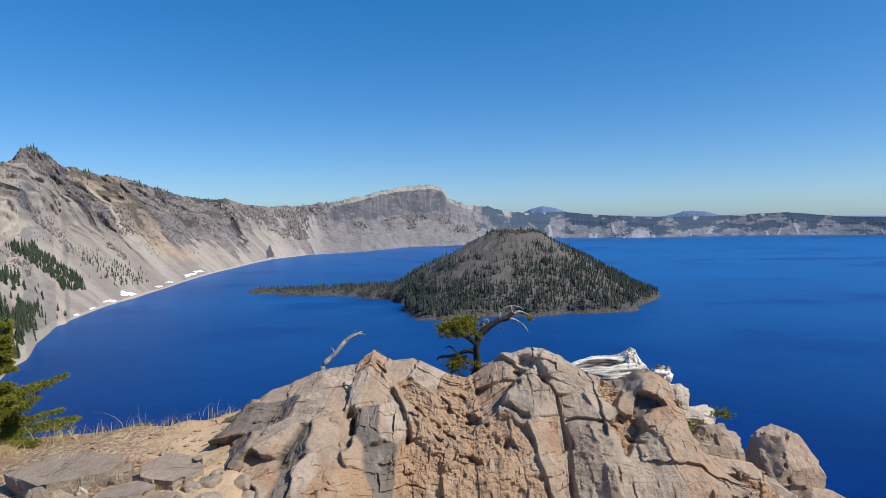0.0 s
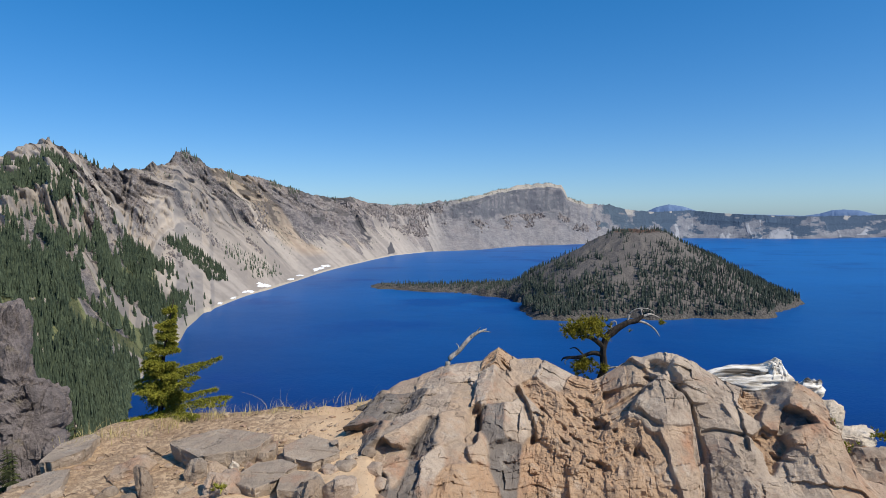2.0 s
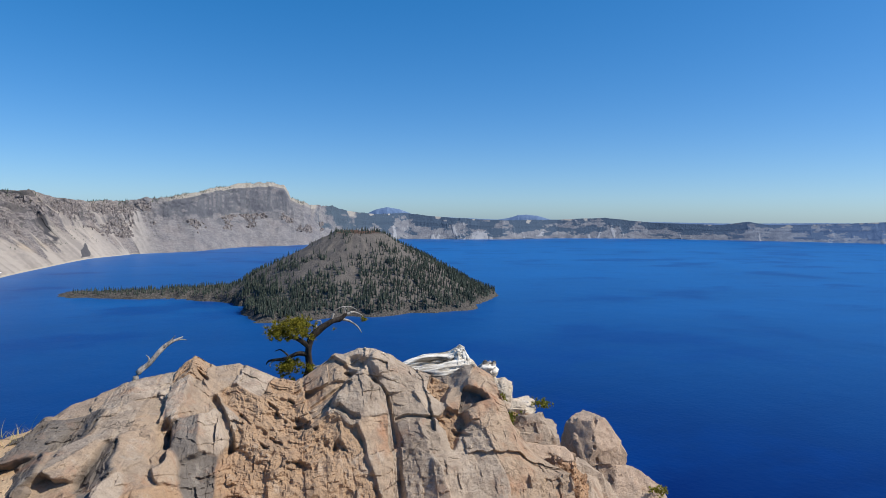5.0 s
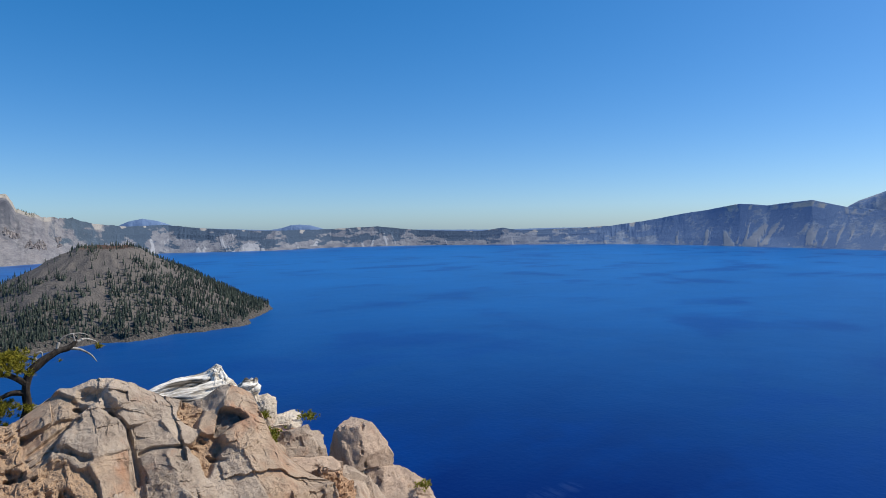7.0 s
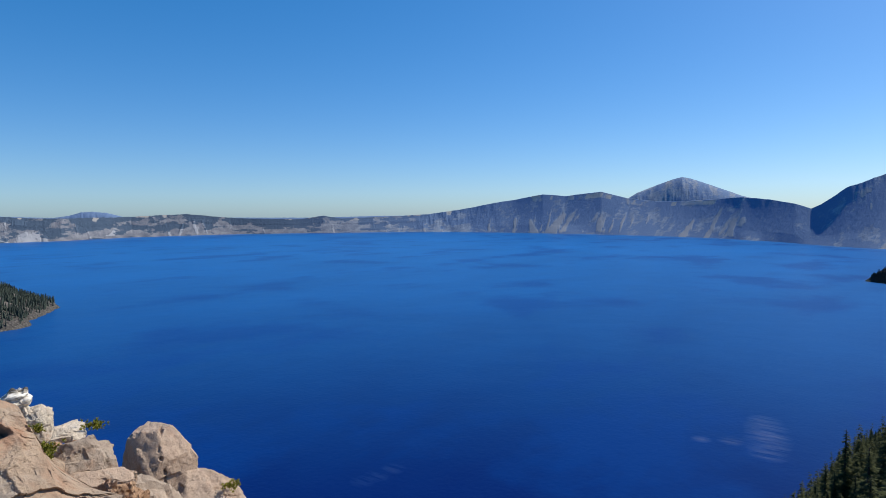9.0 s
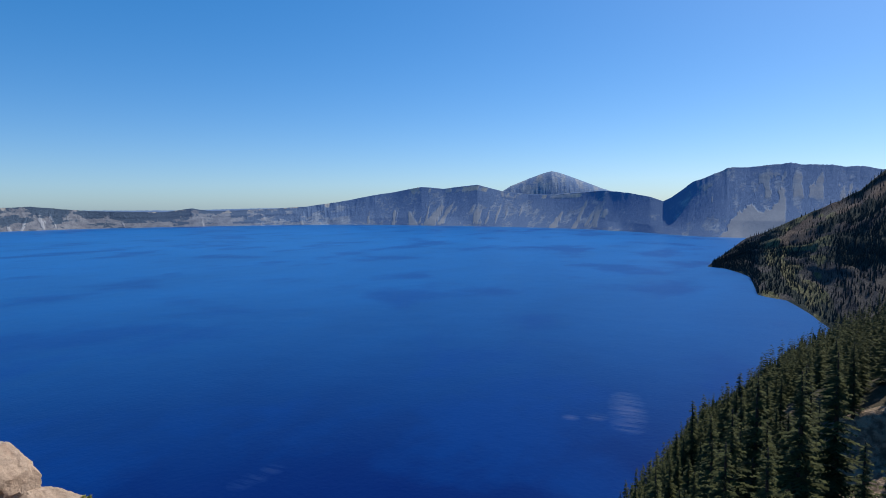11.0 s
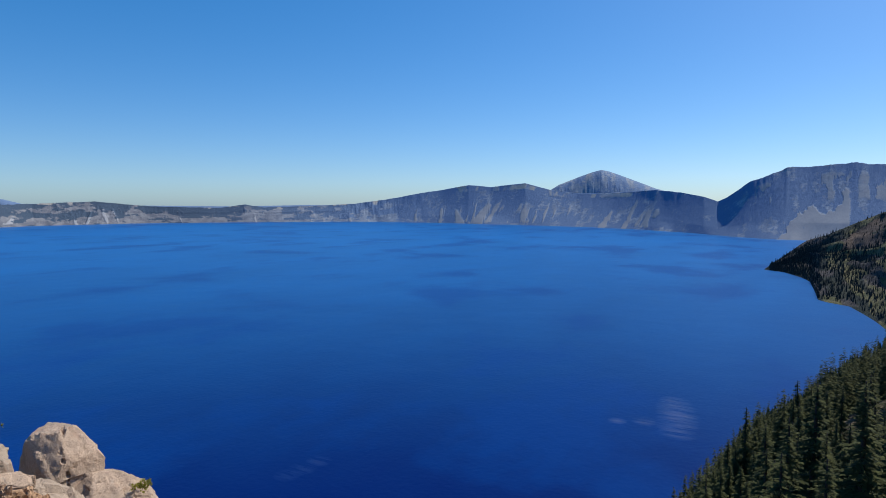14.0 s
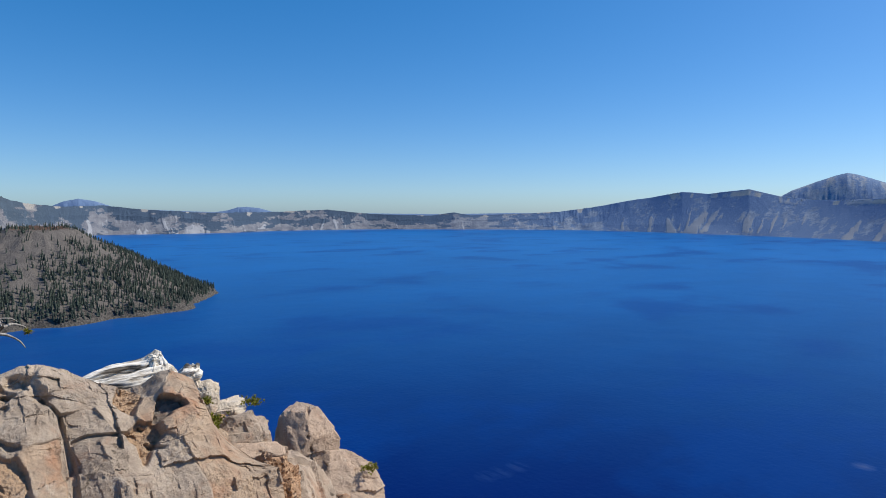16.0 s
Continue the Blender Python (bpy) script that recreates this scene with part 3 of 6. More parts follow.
azs = np.concatenate([np.arange(-180, 85, 0.5), np.arange(85, 106, 0.15), np.arange(106, 180.1, 0.5)])
ds = np.concatenate([np.linspace(2.5, 20, 20), np.geomspace(21, 50, 24), np.linspace(51, 110, 90), np.geomspace(112, 900, 60)])
AZ, D = np.meshgrid(azs, ds)
X, Y, Z = near_slope(AZ, D)
scar = 1.3 * step(94.4, 95.6, AZ) * (1 - step(100.6, 101.8, AZ)) * step(54, 60, D) * (1 - step(101, 104, D))
tagged(mesh_object("ground", np.stack([X, Y, Z - 0.6], -1).reshape(-1, 3), grid_faces(len(ds), len(azs), True), M_SLOPE, masks={"scree": scar * (0.55 + 0.8 * fbm(X / 6, Y / 6, 0, 158, 4)) + 0.5 * step(0.3, 0.7, fbm(X / 15, Y / 15, 0, 157, 4))}),
       "wooded slope falling from the lookout to the lake", "slope", kind="structure")

# ---- cinder cone island ----
ISLE = (112.0, 985.0)


def isle_height(x, y):
    """Height over the lake of the cinder-cone island with its lava apron and spit."""
    dx, dy = x - ISLE[0], y - ISLE[1]
    r, th = np.hypot(dx, dy), np.degrees(np.arctan2(dy, dx))
    shore = np.interp(th, [-180, -165, -150, -135, -120, -112, -100, -85, -65, -45, -25, -8, 8, 20, 45, 90, 135, 180],
                      [250, 190, 190, 235, 268, 255, 215, 205, 212, 216, 214, 226, 236, 232, 222, 210, 220, 250])
    shore = shore + 12 * fbm(x / 40, y / 40, 0, 201, 3)
    apron = np.clip((shore - r) / 16, -1, 1) * 5 + np.clip((shore - r) / 100, 0, 1) * 8
    cone = 79 * np.clip(1 - (np.maximum(r - 36, 0)) / 168, 0, 1) ** 1.1
    crater = 9 * np.exp(-(((dx + 4) ** 2 + (dy + 10) ** 2) / 22 ** 2))
    lean = 2.5 * (dx < 0) * np.clip(-dx / 30, 0, 1) * np.clip(1 - r / 60, 0, 1)
    skirt = 13 * np.clip(1 - r / 360, 0, 1) ** 1.3
    z = apron + np.where(r < shore, cone, 0) - crater + lean
    t = np.clip((dx + 130) / -330, 0, 1)
    axis = 45 + 50 * t + 12 * np.sin(t * 7)
    half = (84 - 56 * t ** 0.9) + 14 * fbm(x / 35, y / 35, 0, 203, 3)
    spit = np.where((dx < -120) & (dx > -475), np.clip((half - np.abs(dy - axis)) / 14, -1, 1) * 4.0 + 5 * (1 - t) * np.clip((half - np.abs(dy - axis)) / 30, 0, 1), -5)
    spit = np.where(dx < -445, spit - (-445 - dx) * 0.25, spit)
    z = np.maximum(z, spit)
    z = z + skirt * np.clip(z / 4, 0, 1)
    return z + np.clip(z, 0, 1) * (1.6 * fbm(x / 14, y / 14, 0, 205, 4) + np.clip(cone / 40, 0, 1) * 1.2 * fbm(np.arctan2(dy, dx) * 14, r / 60, 0, 207, 3))


def isle_material():
    m = Nodes("cinder")
    mid, fine = m.noise(0.05, 6, 0.6), m.noise(0.4, 5, 0.65)
    ash = m.mix(mid, (0.108, 0.097, 0.089), (0.162, 0.146, 0.132))
    lava = m.mix(m.ramp(fine, (0.35, 0.0), (0.65, 1.0)), (0.040, 0.038, 0.036), (0.135, 0.122, 0.108))
    c = m.mix(m.mask("lava", 0.2, 0.8), ash, lava)
    c = m.mix(m.mask("red", 0.1, 0.9), c, (0.10, 0.065, 0.05))
    c = m.mix(m.ramp(fine, (0.58, 0.0), (0.72, 0.4)), c, (0.22, 0.20, 0.17))
    return m.done(c, 0.95, m.bump(fine, 0.9, 2.0), 0.1)


M_ISLE = isle_material()
gx, gy = np.meshgrid(np.arange(-400, 420, 2.6), np.arange(690, 1260, 2.6))
gz = isle_height(gx, gy)
rr = np.hypot(gx - ISLE[0], gy - ISLE[1])
ob = mesh_object("island", np.stack([gx, gy, WATER + gz], -1).reshape(-1, 3), grid_faces(*gx.shape), M_ISLE, masks={"lava": 1 - step(8, 22, gz), "red": (1 - step(30, 42, rr)) * step(70, 88, gz)})
tagged(ob, "dark cinder cone island with a forested lava apron", "island", kind="structure")


# ---- far conifers, joined by area ----
def tree_template(seed, tiers=5, sides=6, star=False):
    rng = np.random.default_rng(seed)
    vv, ff = [], []
    for t in range(tiers):
        f = t / tiers
        z0, z1 = 0.06 + 0.84 * f, min(1.0, 0.06 + 0.84 * f + 0.36 * (1 - 0.5 * f))
        r = 0.135 * (1 - f) ** 0.85 + 0.012
        b = len(vv)
        vv.append((rng.normal(0, 0.01), rng.normal(0, 0.01), z1))
        ph = rng.uniform(0, 6.28)
        for s in range(sides):
            k = r * (rng.uniform(0.9, 1.45) if s % 2 else rng.uniform(0.3, 0.5)) if star else r * rng.uniform(0.55, 1.25)
            a = ph + s * 6.283 / sides + rng.uniform(-0.3, 0.3)
            vv.append((k * np.cos(a), k * np.sin(a), z0 + rng.uniform(-0.05, 0.03)))
        ff += [(b, b + 1 + s, b + 1 + (s + 1) % sides) for s in range(sides)]
    return np.array(vv), np.array(ff)


STARS = [tree_template(970 + k, 10, 12, True) for k in range(5)]
TEMPLATES = [tree_template(900 + k) for k in range(6)] + [tree_template(950 + k, 4, 5) for k in range(3)]


def plant(name, pts, heights, label, seed, shapes=None, leaf=None):
    shapes = shapes or TEMPLATES
    rng = np.random.default_rng(seed)
    V3, F3, base = [], [], 0
    pick = rng.integers(0, len(shapes), len(pts))
    for k, (tv, tf) in enumerate(shapes):
        sel = np.where(pick == k)[0]
        if not len(sel):
            continue
        h = heights[sel][:, None]
        a = rng.uniform(0, 6.28, len(sel))[:, None]
        fat = h * rng.uniform(0.75, 1.2, len(sel))[:, None]
        x = (tv[:, 0] * np.cos(a) - tv[:, 1] * np.sin(a)) * fat
        y = (tv[:, 0] * np.sin(a) + tv[:, 1] * np.cos(a)) * fat
        z = tv[:, 2] * h
        P = np.stack([x + pts[sel][:, 0:1], y + pts[sel][:, 1:2], z + pts[sel][:, 2:3]], -1)
        V3.append(P.reshape(-1, 3))
        F3.append((tf[None] + (np.arange(len(sel)) * len(tv))[:, None, None]).reshape(-1, 3) + base)
        base += len(sel) * len(tv)
    return tagged(mesh_object(name, np.concatenate(V3), np.concatenate(F3), leaf or M_FAR_LEAF, smooth=False), label, "forest", kind="stuff")


rng = np.random.default_rng(7)
# island
n = 42000
px, py = rng.uniform(-380, 400, n), rng.uniform(700, 1250, n)
pz = isle_height(px, py)
cone = np.hypot(px - ISLE[0], py - ISLE[1])
bare = step(22, 45, pz) * step(-0.1, 0.3, fbm(px / 38, py / 38, 0, 211, 3) + np.clip((ISLE[0] - px - 25) / 90, -0.5, 1.0) + np.clip((pz - 70) / 70, -0.3, 1))
keep = (pz > 4.0) & (rng.uniform(0, 1, n) < np.clip(0.85 - 0.76 * bare - 0.30 * step(45, 90, pz) - 0.35 * step(0.1, 0.5, fbm(px / 22, py / 22, 0, 213, 3)), 0.04, 1) * np.where(px < -60, 0.5, 1.0)) & (py < ISLE[1] + 110) & (cone > 12)
pts = np.stack([px, py, WATER + pz - 0.4], -1)[keep]
plant("island_forest", pts, rng.uniform(5.5, 12.5, len(pts)) * np.where(pts[:, 0] < -60, 0.75, 1.0) * np.interp(pts[:, 2] - WATER, [30, 90], [1.0, 0.75]), "dense dark green conifers covering the island", 71, None, M_ISLE_LEAF)

# west slope forest
n = 34000
az, v = rng.uniform(-60, -30.5, n), rng.uniform(0.0, 1.02, n)
x, y, z, g, b = wall(az, v)
el = np.degrees(np.arctan2(z - EYE_H, np.hypot(x, y)))
limit = np.interp(el, [-14, -11, -8, -4.8, -1.75, 0.14, 2.4, 6], [-36.5, -35.2, -33.0, -33.9, -37.4, -39.4, -42.6, -45])
gap = fbm(x / 60, y / 60, z / 40, 221, 4)
clump = fbm(fall_line(az, v) / 26, v * 7, 0, 223, 3)
dens = np.clip(0.64 + 0.34 * (1 - step(-13, -9, el)) + 0.2 * np.clip((limit - az) / 4, -1, 1) - 0.8 * step(0.0, 0.3, gap) - 0.9 * step(0.0, 0.3, clump) * step(-15, -8, el) - 0.45 * step(-4, 2.5, el), 0.03, 1) * (az < limit + 2.0 * gap)
dens = np.where((el > 1.5) & (az < -40), 0.55 * step(-0.05, 0.3, gap), dens)
dens = dens * (np.abs(el - GLADE(az) + 0.1) > 0.42)
dens = dens + 0.7 * ((az < limit + 3.4) & (az > limit + 1.6) & (el < -1.8) & (el > -5.5))
keep = rng.uniform(0, 1, n) < dens
pts = np.stack([x, y, z - 0.5], -1)[keep]
plant("slope_forest", pts, rng.uniform(9, 23, len(pts)) * np.interp(np.hypot(pts[:, 0], pts[:, 1]), [180, 300, 600, 900], [0.5, 0.62, 0.8, 0.55]), "mountain conifers scattered over the western slope", 73, STARS)

# scattered trees on crests and scree
n = 9000
az, v = rng.uniform(-34, 80, n), np.clip(1.0 + rng.normal(0, 0.04, n), 0.86, 1.05)
keep = rng.uniform(0, 1, n) < np.where((az > -4.5) & (az < 0.2), 0.12, np.where(az > 3, 0.4, 0.75)) * step(-0.2, 0.3, vnoise(az * 1.3, 0, 0, 231))
az, v = az[keep], v[keep]
az = np.concatenate([az, rng.normal(-29.6, 0.5, 90), rng.normal(-28.6, 0.4, 60)])
v = np.concatenate([v, rng.uniform(0.12, 0.42, 90), rng.uniform(0.1, 0.3, 60)])
az[-150:] += (0.35 - v[-150:]) * 9
x, y, z, g, b = wall(az, v)
pts = np.stack([x, y, z - 0.5], -1)
sh_az, sh_v = rng.uniform(-40, 0, 5200), rng.uniform(0.3, 1.0, 5200)
ok = fbm(fall_line(sh_az, sh_v) / 30, sh_v * 6, 0, 241, 3) > 0.15
sx, sy, sz, g, b = wall(sh_az[ok], sh_v[ok])
plant("wall_shrubs", np.stack([sx, sy, sz - 0.3], -1), rng.uniform(1.5, 5.0, len(sx)), "scattered dark shrubs and small trees on the crater wall", 76)
plant("rim_forest", pts, rng.uniform(5, 10, len(pts)) * np.where(pts[:, 0] > 150, 0.6, 1.0), "thin line of conifers along the rim crest", 75)

# rock outcrops on the upper wall
def outcrops(name, az, v, size, label, seed):
    rng = np.random.default_rng(seed)
    bm = bmesh.new()
    bmesh.ops.create_icosphere(bm, subdivisions=1, radius=1)
    u = np.array([q.co[:] for q in bm.verts])
    fc = np.array([[q.index for q in face.verts] for face in bm.faces])
    bm.free()
    x, y, z, g, b = wall(az, v)
    shape = u[None] * rng.uniform(0.35, 1.4, (len(az), len(u), 1)) * (size[:, None] * rng.uniform(0.5, 1.2, (len(az), 3)) * np.array([1.0, 1.0, 1.5]))[:, None, :]
    a = rng.uniform(0, 6.28, len(az))[:, None]
    px, py = shape[..., 0] * np.cos(a) - shape[..., 1] * np.sin(a), shape[..., 0] * np.sin(a) + shape[..., 1] * np.cos(a)
    P = np.stack([px + x[:, None], py + y[:, None], shape[..., 2] + z[:, None]], -1)
    F = (fc[None] + (np.arange(len(az)) * len(u))[:, None, None]).reshape(-1, 3)
    return tagged(mesh_object(name, P.reshape(-1, 3), F, M_OUTCROP, smooth=False), label, "rocks", kind="stuff")


def outcrop_material():
    m = Nodes("outcrop_lava")
    mid, fine = m.noise(0.12, 6, 0.7), m.noise(0.6, 5, 0.7)
    isl = m.add("ShaderNodeNewGeometry").outputs["Random Per Island"]
    c = m.mix(isl, (0.17, 0.15, 0.145), (0.33, 0.29, 0.265))
    c = m.mix(m.ramp(mid, (0.5, 0.0), (0.62, 0.5)), c, (0.13, 0.118, 0.112))
    return m.done(c, 0.95, m.bump(fine, 1.0, 2.5), 0.08)


M_OUTCROP = outcrop_material()
n = 17000
oa, ov = rng.uniform(-41, 4, n), rng.uniform(0.33, 0.94, n)
fall = fall_line(oa, ov)
odds = step(0.1, 0.6, fbm(fall / 28, ov * 5, 0, 261, 4) + 1.3 * (ov - 0.66) + 0.22 * step(-26, -20, oa))
ok = (rng.uniform(0, 1, n) < odds) & ((oa < -11) | (ov < 0.6))
outcrops("wall_outcrops", oa[ok], ov[ok], rng.uniform(0.8, 3.0, ok.sum()) ** 1.1 * np.interp(oa[ok], [-38, -25, -15, 0], [0.7, 1.1, 1.8, 2.2]), "dark lava outcrops studding the upper crater wall", 263)

# southern ridge
n = 30000
az, v = rng.uniform(87, 118, n), rng.uniform(0.02, 1.0, n)
x, y, z, g, arc = ridge(az, v)
n1 = fbm(arc / 30, v * 9, 0, 137, 4)
keep = rng.uniform(0, 1, n) < np.clip(0.90 - 0.55 * step(0.0, 0.5, n1) - 0.5 * step(0.6, 0.9, v), 0.08, 1) * np.where((az > 90.6) & (az < 96), 0.45, 1.0)
pts = np.stack([x, y, z - 0.5], -1)[keep]
plant("ridge_forest", pts, rng.uniform(3.5, 9.0, len(pts)), "conifers on the southern ridge, shade painted into their dark colour", 77, TEMPLATES, M_RIDGE_LEAF)

# near slope to the east
n = 9400
az, d = rng.uniform(68, 125, n), np.sqrt(rng.uniform(250 ** 2, 760 ** 2, n))
x, y, z = near_slope(az, d)
keep = z > WATER + 2
pts = np.stack([x, y, z - 1.0], -1)[keep]
plant("eastern_forest", pts, rng.uniform(7, 13, len(pts)), "dense dark conifers on the shaded slope below the rim", 79, STARS)


# ---- snow patches on the western shore ----
def snow_material():
    m = Nodes("old_snow")
    n = m.noise(0.4, 5, 0.6)
    return m.done(m.mix(n, (0.70, 0.70, 0.69), (0.86, 0.87, 0.88)), 0.7, m.bump(n, 0.5, 0.5), 0.3)


M_SNOW = snow_material()
for az0, v0, wide, tall in ((-27.5, 0.055, 1.1, 0.035), (-28.8, 0.03, 0.8, 0.022), (-25.0, 0.035, 0.6, 0.018), (-24.2, 0.05, 0.7, 0.02), (-22.6, 0.06, 1.3, 0.024), (-21.8, 0.075, 0.9, 0.025), (-30.0, 0.02, 0.5, 0.015), (-31.2, 0.02, 0.45, 0.012)):
    a, r = np.meshgrid(np.linspace(0, 2 * np.pi, 44), np.linspace(0, 1, 7))
    k = r * (0.72 + 0.5 * fbm(np.cos(a) * 1.9 + az0 * 3, np.sin(a) * 1.9, 0, 251, 4))
    sa, sv = az0 + wide * 0.5 * k * np.cos(a) - 16 * tall * k * np.sin(a), v0 + tall * k * np.sin(a)
    x, y, z, g, b = wall(sa, np.clip(sv, 0.004, 1))
    z = z + 1.6 * (1 - r ** 3) - 0.6
    tagged(mesh_object("snow_patch", np.stack([x, y, z], -1).reshape(-1, 3), grid_faces(*a.shape), M_SNOW), "old white snow patch at the foot of the scree", "snow", group="snow patches on the shore")

# ---- lookout ledge ----
DROP = keyed([(-180, 0), (4, 0), (14, 0.35), (22, 1.0), (30, 1.9), (40, 2.4), (60, 2.4), (110, 1.0), (140, 0), (180, 0)])


def ledge_height(x, y):
    r, az = np.hypot(x, y), np.degrees(np.arctan2(x, y))
    e = EDGE(az) + 0.35 * fbm(x * 0.9, y * 0.9, 0, 301, 3)
    z = -DROP(az) * np.clip((r - 2.2) / 5.5, 0, 1.2)
    z = z + 0.05 * fbm(x * 0.8, y * 0.8, 0, 303, 3) + 0.02 * fbm(x * 4, y * 4, 0, 305, 3)
    z = z - 0.30 * step(-17.5, -15.5, az) * (1 - step(35, 45, az)) * step(3.5, 4.1, r)
    z = z - 0.65 * step(-11, -5, az) * (1 - step(35, 45, az)) * step(2.8, 4.4, r)
    over = np.maximum(r - e, 0)
    z = z - 1.3 * over - 0.5 * step(0, 0.5, over) + np.clip(over, 0, 1) * 0.4 * fbm(x * 1.5, y * 1.5, 0, 307, 4)
    return z


def sand_material():
    m = Nodes("trodden_sand")
    broad, mid, fine = m.noise(0.9, 4), m.noise(7, 6, 0.65), m.noise(60, 4, 0.7)
    c = m.mix(m.ramp(broad, (0.35, 0.0), (0.65, 1.0)), (0.50, 0.345, 0.21), (0.62, 0.455, 0.295))
    c = m.mix(m.ramp(mid, (0.52, 0.0), (0.68, 0.55)), c, (0.35, 0.22, 0.125))
    c = m.mix(m.ramp(m.cells(45), (0.10, 0.75), (0.2, 0.0)), c, (0.30, 0.24, 0.18))
    duff = m.math("MULTIPLY", m.mask("litter", 0.1, 0.9), m.ramp(m.noise(26, 6, 0.75), (0.46, 0.0), (0.60, 0.6)))
    c = m.mix(duff, c, m.mix(fine, (0.15, 0.085, 0.05), (0.32, 0.21, 0.14)))
    h = m.math("ADD", m.math("MULTIPLY", mid, 1.0), m.math("MULTIPLY", fine, 0.35))
    h = m.math("ADD", h, m.math("MULTIPLY", duff, 0.5))
    return m.done(c, 0.95, m.bump(h, 0.8, 0.035), 0.1)


M_SAND = sand_material()
gx, gy = np.meshgrid(np.arange(-9, 12, 0.05), np.arange(-7, 12, 0.05))
gz = np.maximum(ledge_height(gx, gy), -9)
ga, gr = np.degrees(np.arctan2(gx, gy)), np.hypot(gx, gy)
litter = step(-1.9, -0.5, gr - EDGE(ga) + 0.7 * fbm(gx * 1.3, gy * 1.3, 0, 309, 3)) * (1 - step(-27, -19, ga))
tagged(mesh_object("lookout_ground", np.stack([gx, gy, gz], -1).reshape(-1, 3), grid_faces(*gx.shape), M_SAND, masks={"litter": litter}), "trodden tan sandy ledge with pebbles", "ground", kind="structure")


# ---- rocks ----
def rock_material(name, base, second, accent, dark, accent_at, dark_at, pits=0.0):
    m = Nodes(name)
    base, second, accent, dark = [(0.92 * q[0], 0.86 * q[1], 0.80 * q[2]) for q in (base, second, accent, dark)]
    n1, n2, n3 = m.noise(1.8, 6, 0.65), m.noise(9, 8, 0.7), m.noise(75, 6, 0.75)
    c = m.mix(m.ramp(n1, (0.36, 0.0), (0.64, 1.0)), base, second)
    c = m.mix(m.ramp(m.noise(2.7, 6, 0.62, stretch=(1, 1, 0.6)), (accent_at, 0.0), (accent_at + 0.14, 0.85)), c, accent)
    if pits:
        c = m.mix(m.ramp(m.noise(1.5, 5, 0.6), (0.56, 0.0), (0.66, 0.7)), c, (0.43, 0.345, 0.27))
    c = m.mix(m.mask("bare", 0.2, 0.8), c, m.mix(m.ramp(n1, (0.4, 0.0), (0.6, 1.0)), (0.39, 0.312, 0.240), (0.53, 0.430, 0.334)))
    # splintered dark rock, with shade painted in on faces turned left
    c = m.mix(m.mask("dark", 0.2, 0.9), c, m.mix(m.ramp(n1, (0.4, 0.0), (0.6, 1.0)), (0.15, 0.13, 0.115), (0.27, 0.235, 0.20)))
    c = m.mix(m.math("MULTIPLY", m.mask("rust", 0.2, 0.8), 0.85), c, m.mix(n2, (0.39, 0.250, 0.150), (0.56, 0.39, 0.25)))
    c = m.mix(m.ramp(m.noise(3.4, 7, 0.7), (0.55, 0.0), (0.68, 0.65)), c, (0.44, 0.255, 0.165))
    c = m.mix(m.ramp(n2, (dark_at, 0.0), (dark_at + 0.16, 0.6)), c, dark)
    # lichen film and long weather stains down the face
    stain = m.noise(5.0, 6, 0.62, stretch=(1.5, 1.5, 0.35))
    c = m.mix(m.ramp(stain, (0.52, 0.0), (0.68, 0.45)), c, dark)
    c = m.mix(m.ramp(stain, (0.30, 0.4), (0.42, 0.0)), c, (0.56, 0.50, 0.42))
    c = m.mix(m.ramp(n3, (0.30, 0.4), (0.48, 0.0)), c, (0.15, 0.12, 0.10))
    c = m.mix(m.ramp(n3, (0.6, 0.0), (0.78, 0.25)), c, (0.60, 0.53, 0.44))
    grain = m.noise(28, 7, 0.75)
    c = m.mix(m.ramp(grain, (0.56, 0.0), (0.68, 0.35)), c, dark)
    warp = m.add("ShaderNodeVectorMath", operation="ADD")
    m.link(m.pos, warp.inputs[0])
    m.link(m.math("MULTIPLY", n2, 0.6), warp.inputs[1])
    crack = m.ramp(m.math("ADD", m.cells(1.7, warp.outputs[0], "DISTANCE_TO_EDGE"), m.ramp(n1, (0.42, 0.0), (0.55, 0.2))), (0.0, 0.0), (0.012, 1.0))
    c = m.mix(m.ramp(crack, (0.0, 0.5), (1.0, 0.0)), c, (0.13, 0.11, 0.095))
    h = m.math("ADD", m.math("MULTIPLY", n2, 0.8), m.math("MULTIPLY", n3, 0.18))
    h = m.math("ADD", h, m.math("MULTIPLY", crack, 0.4))
    h = m.math("ADD", h, m.math("MULTIPLY", grain, 0.5))
    if pits:
        h = m.math("ADD", h, m.math("MULTIPLY", m.ramp(m.cells(22), (0.0, 0.0), (0.5, 1.0)), pits))
    return m.done(c, 0.92, m.bump(h, 1.0, 0.042), 0.12)


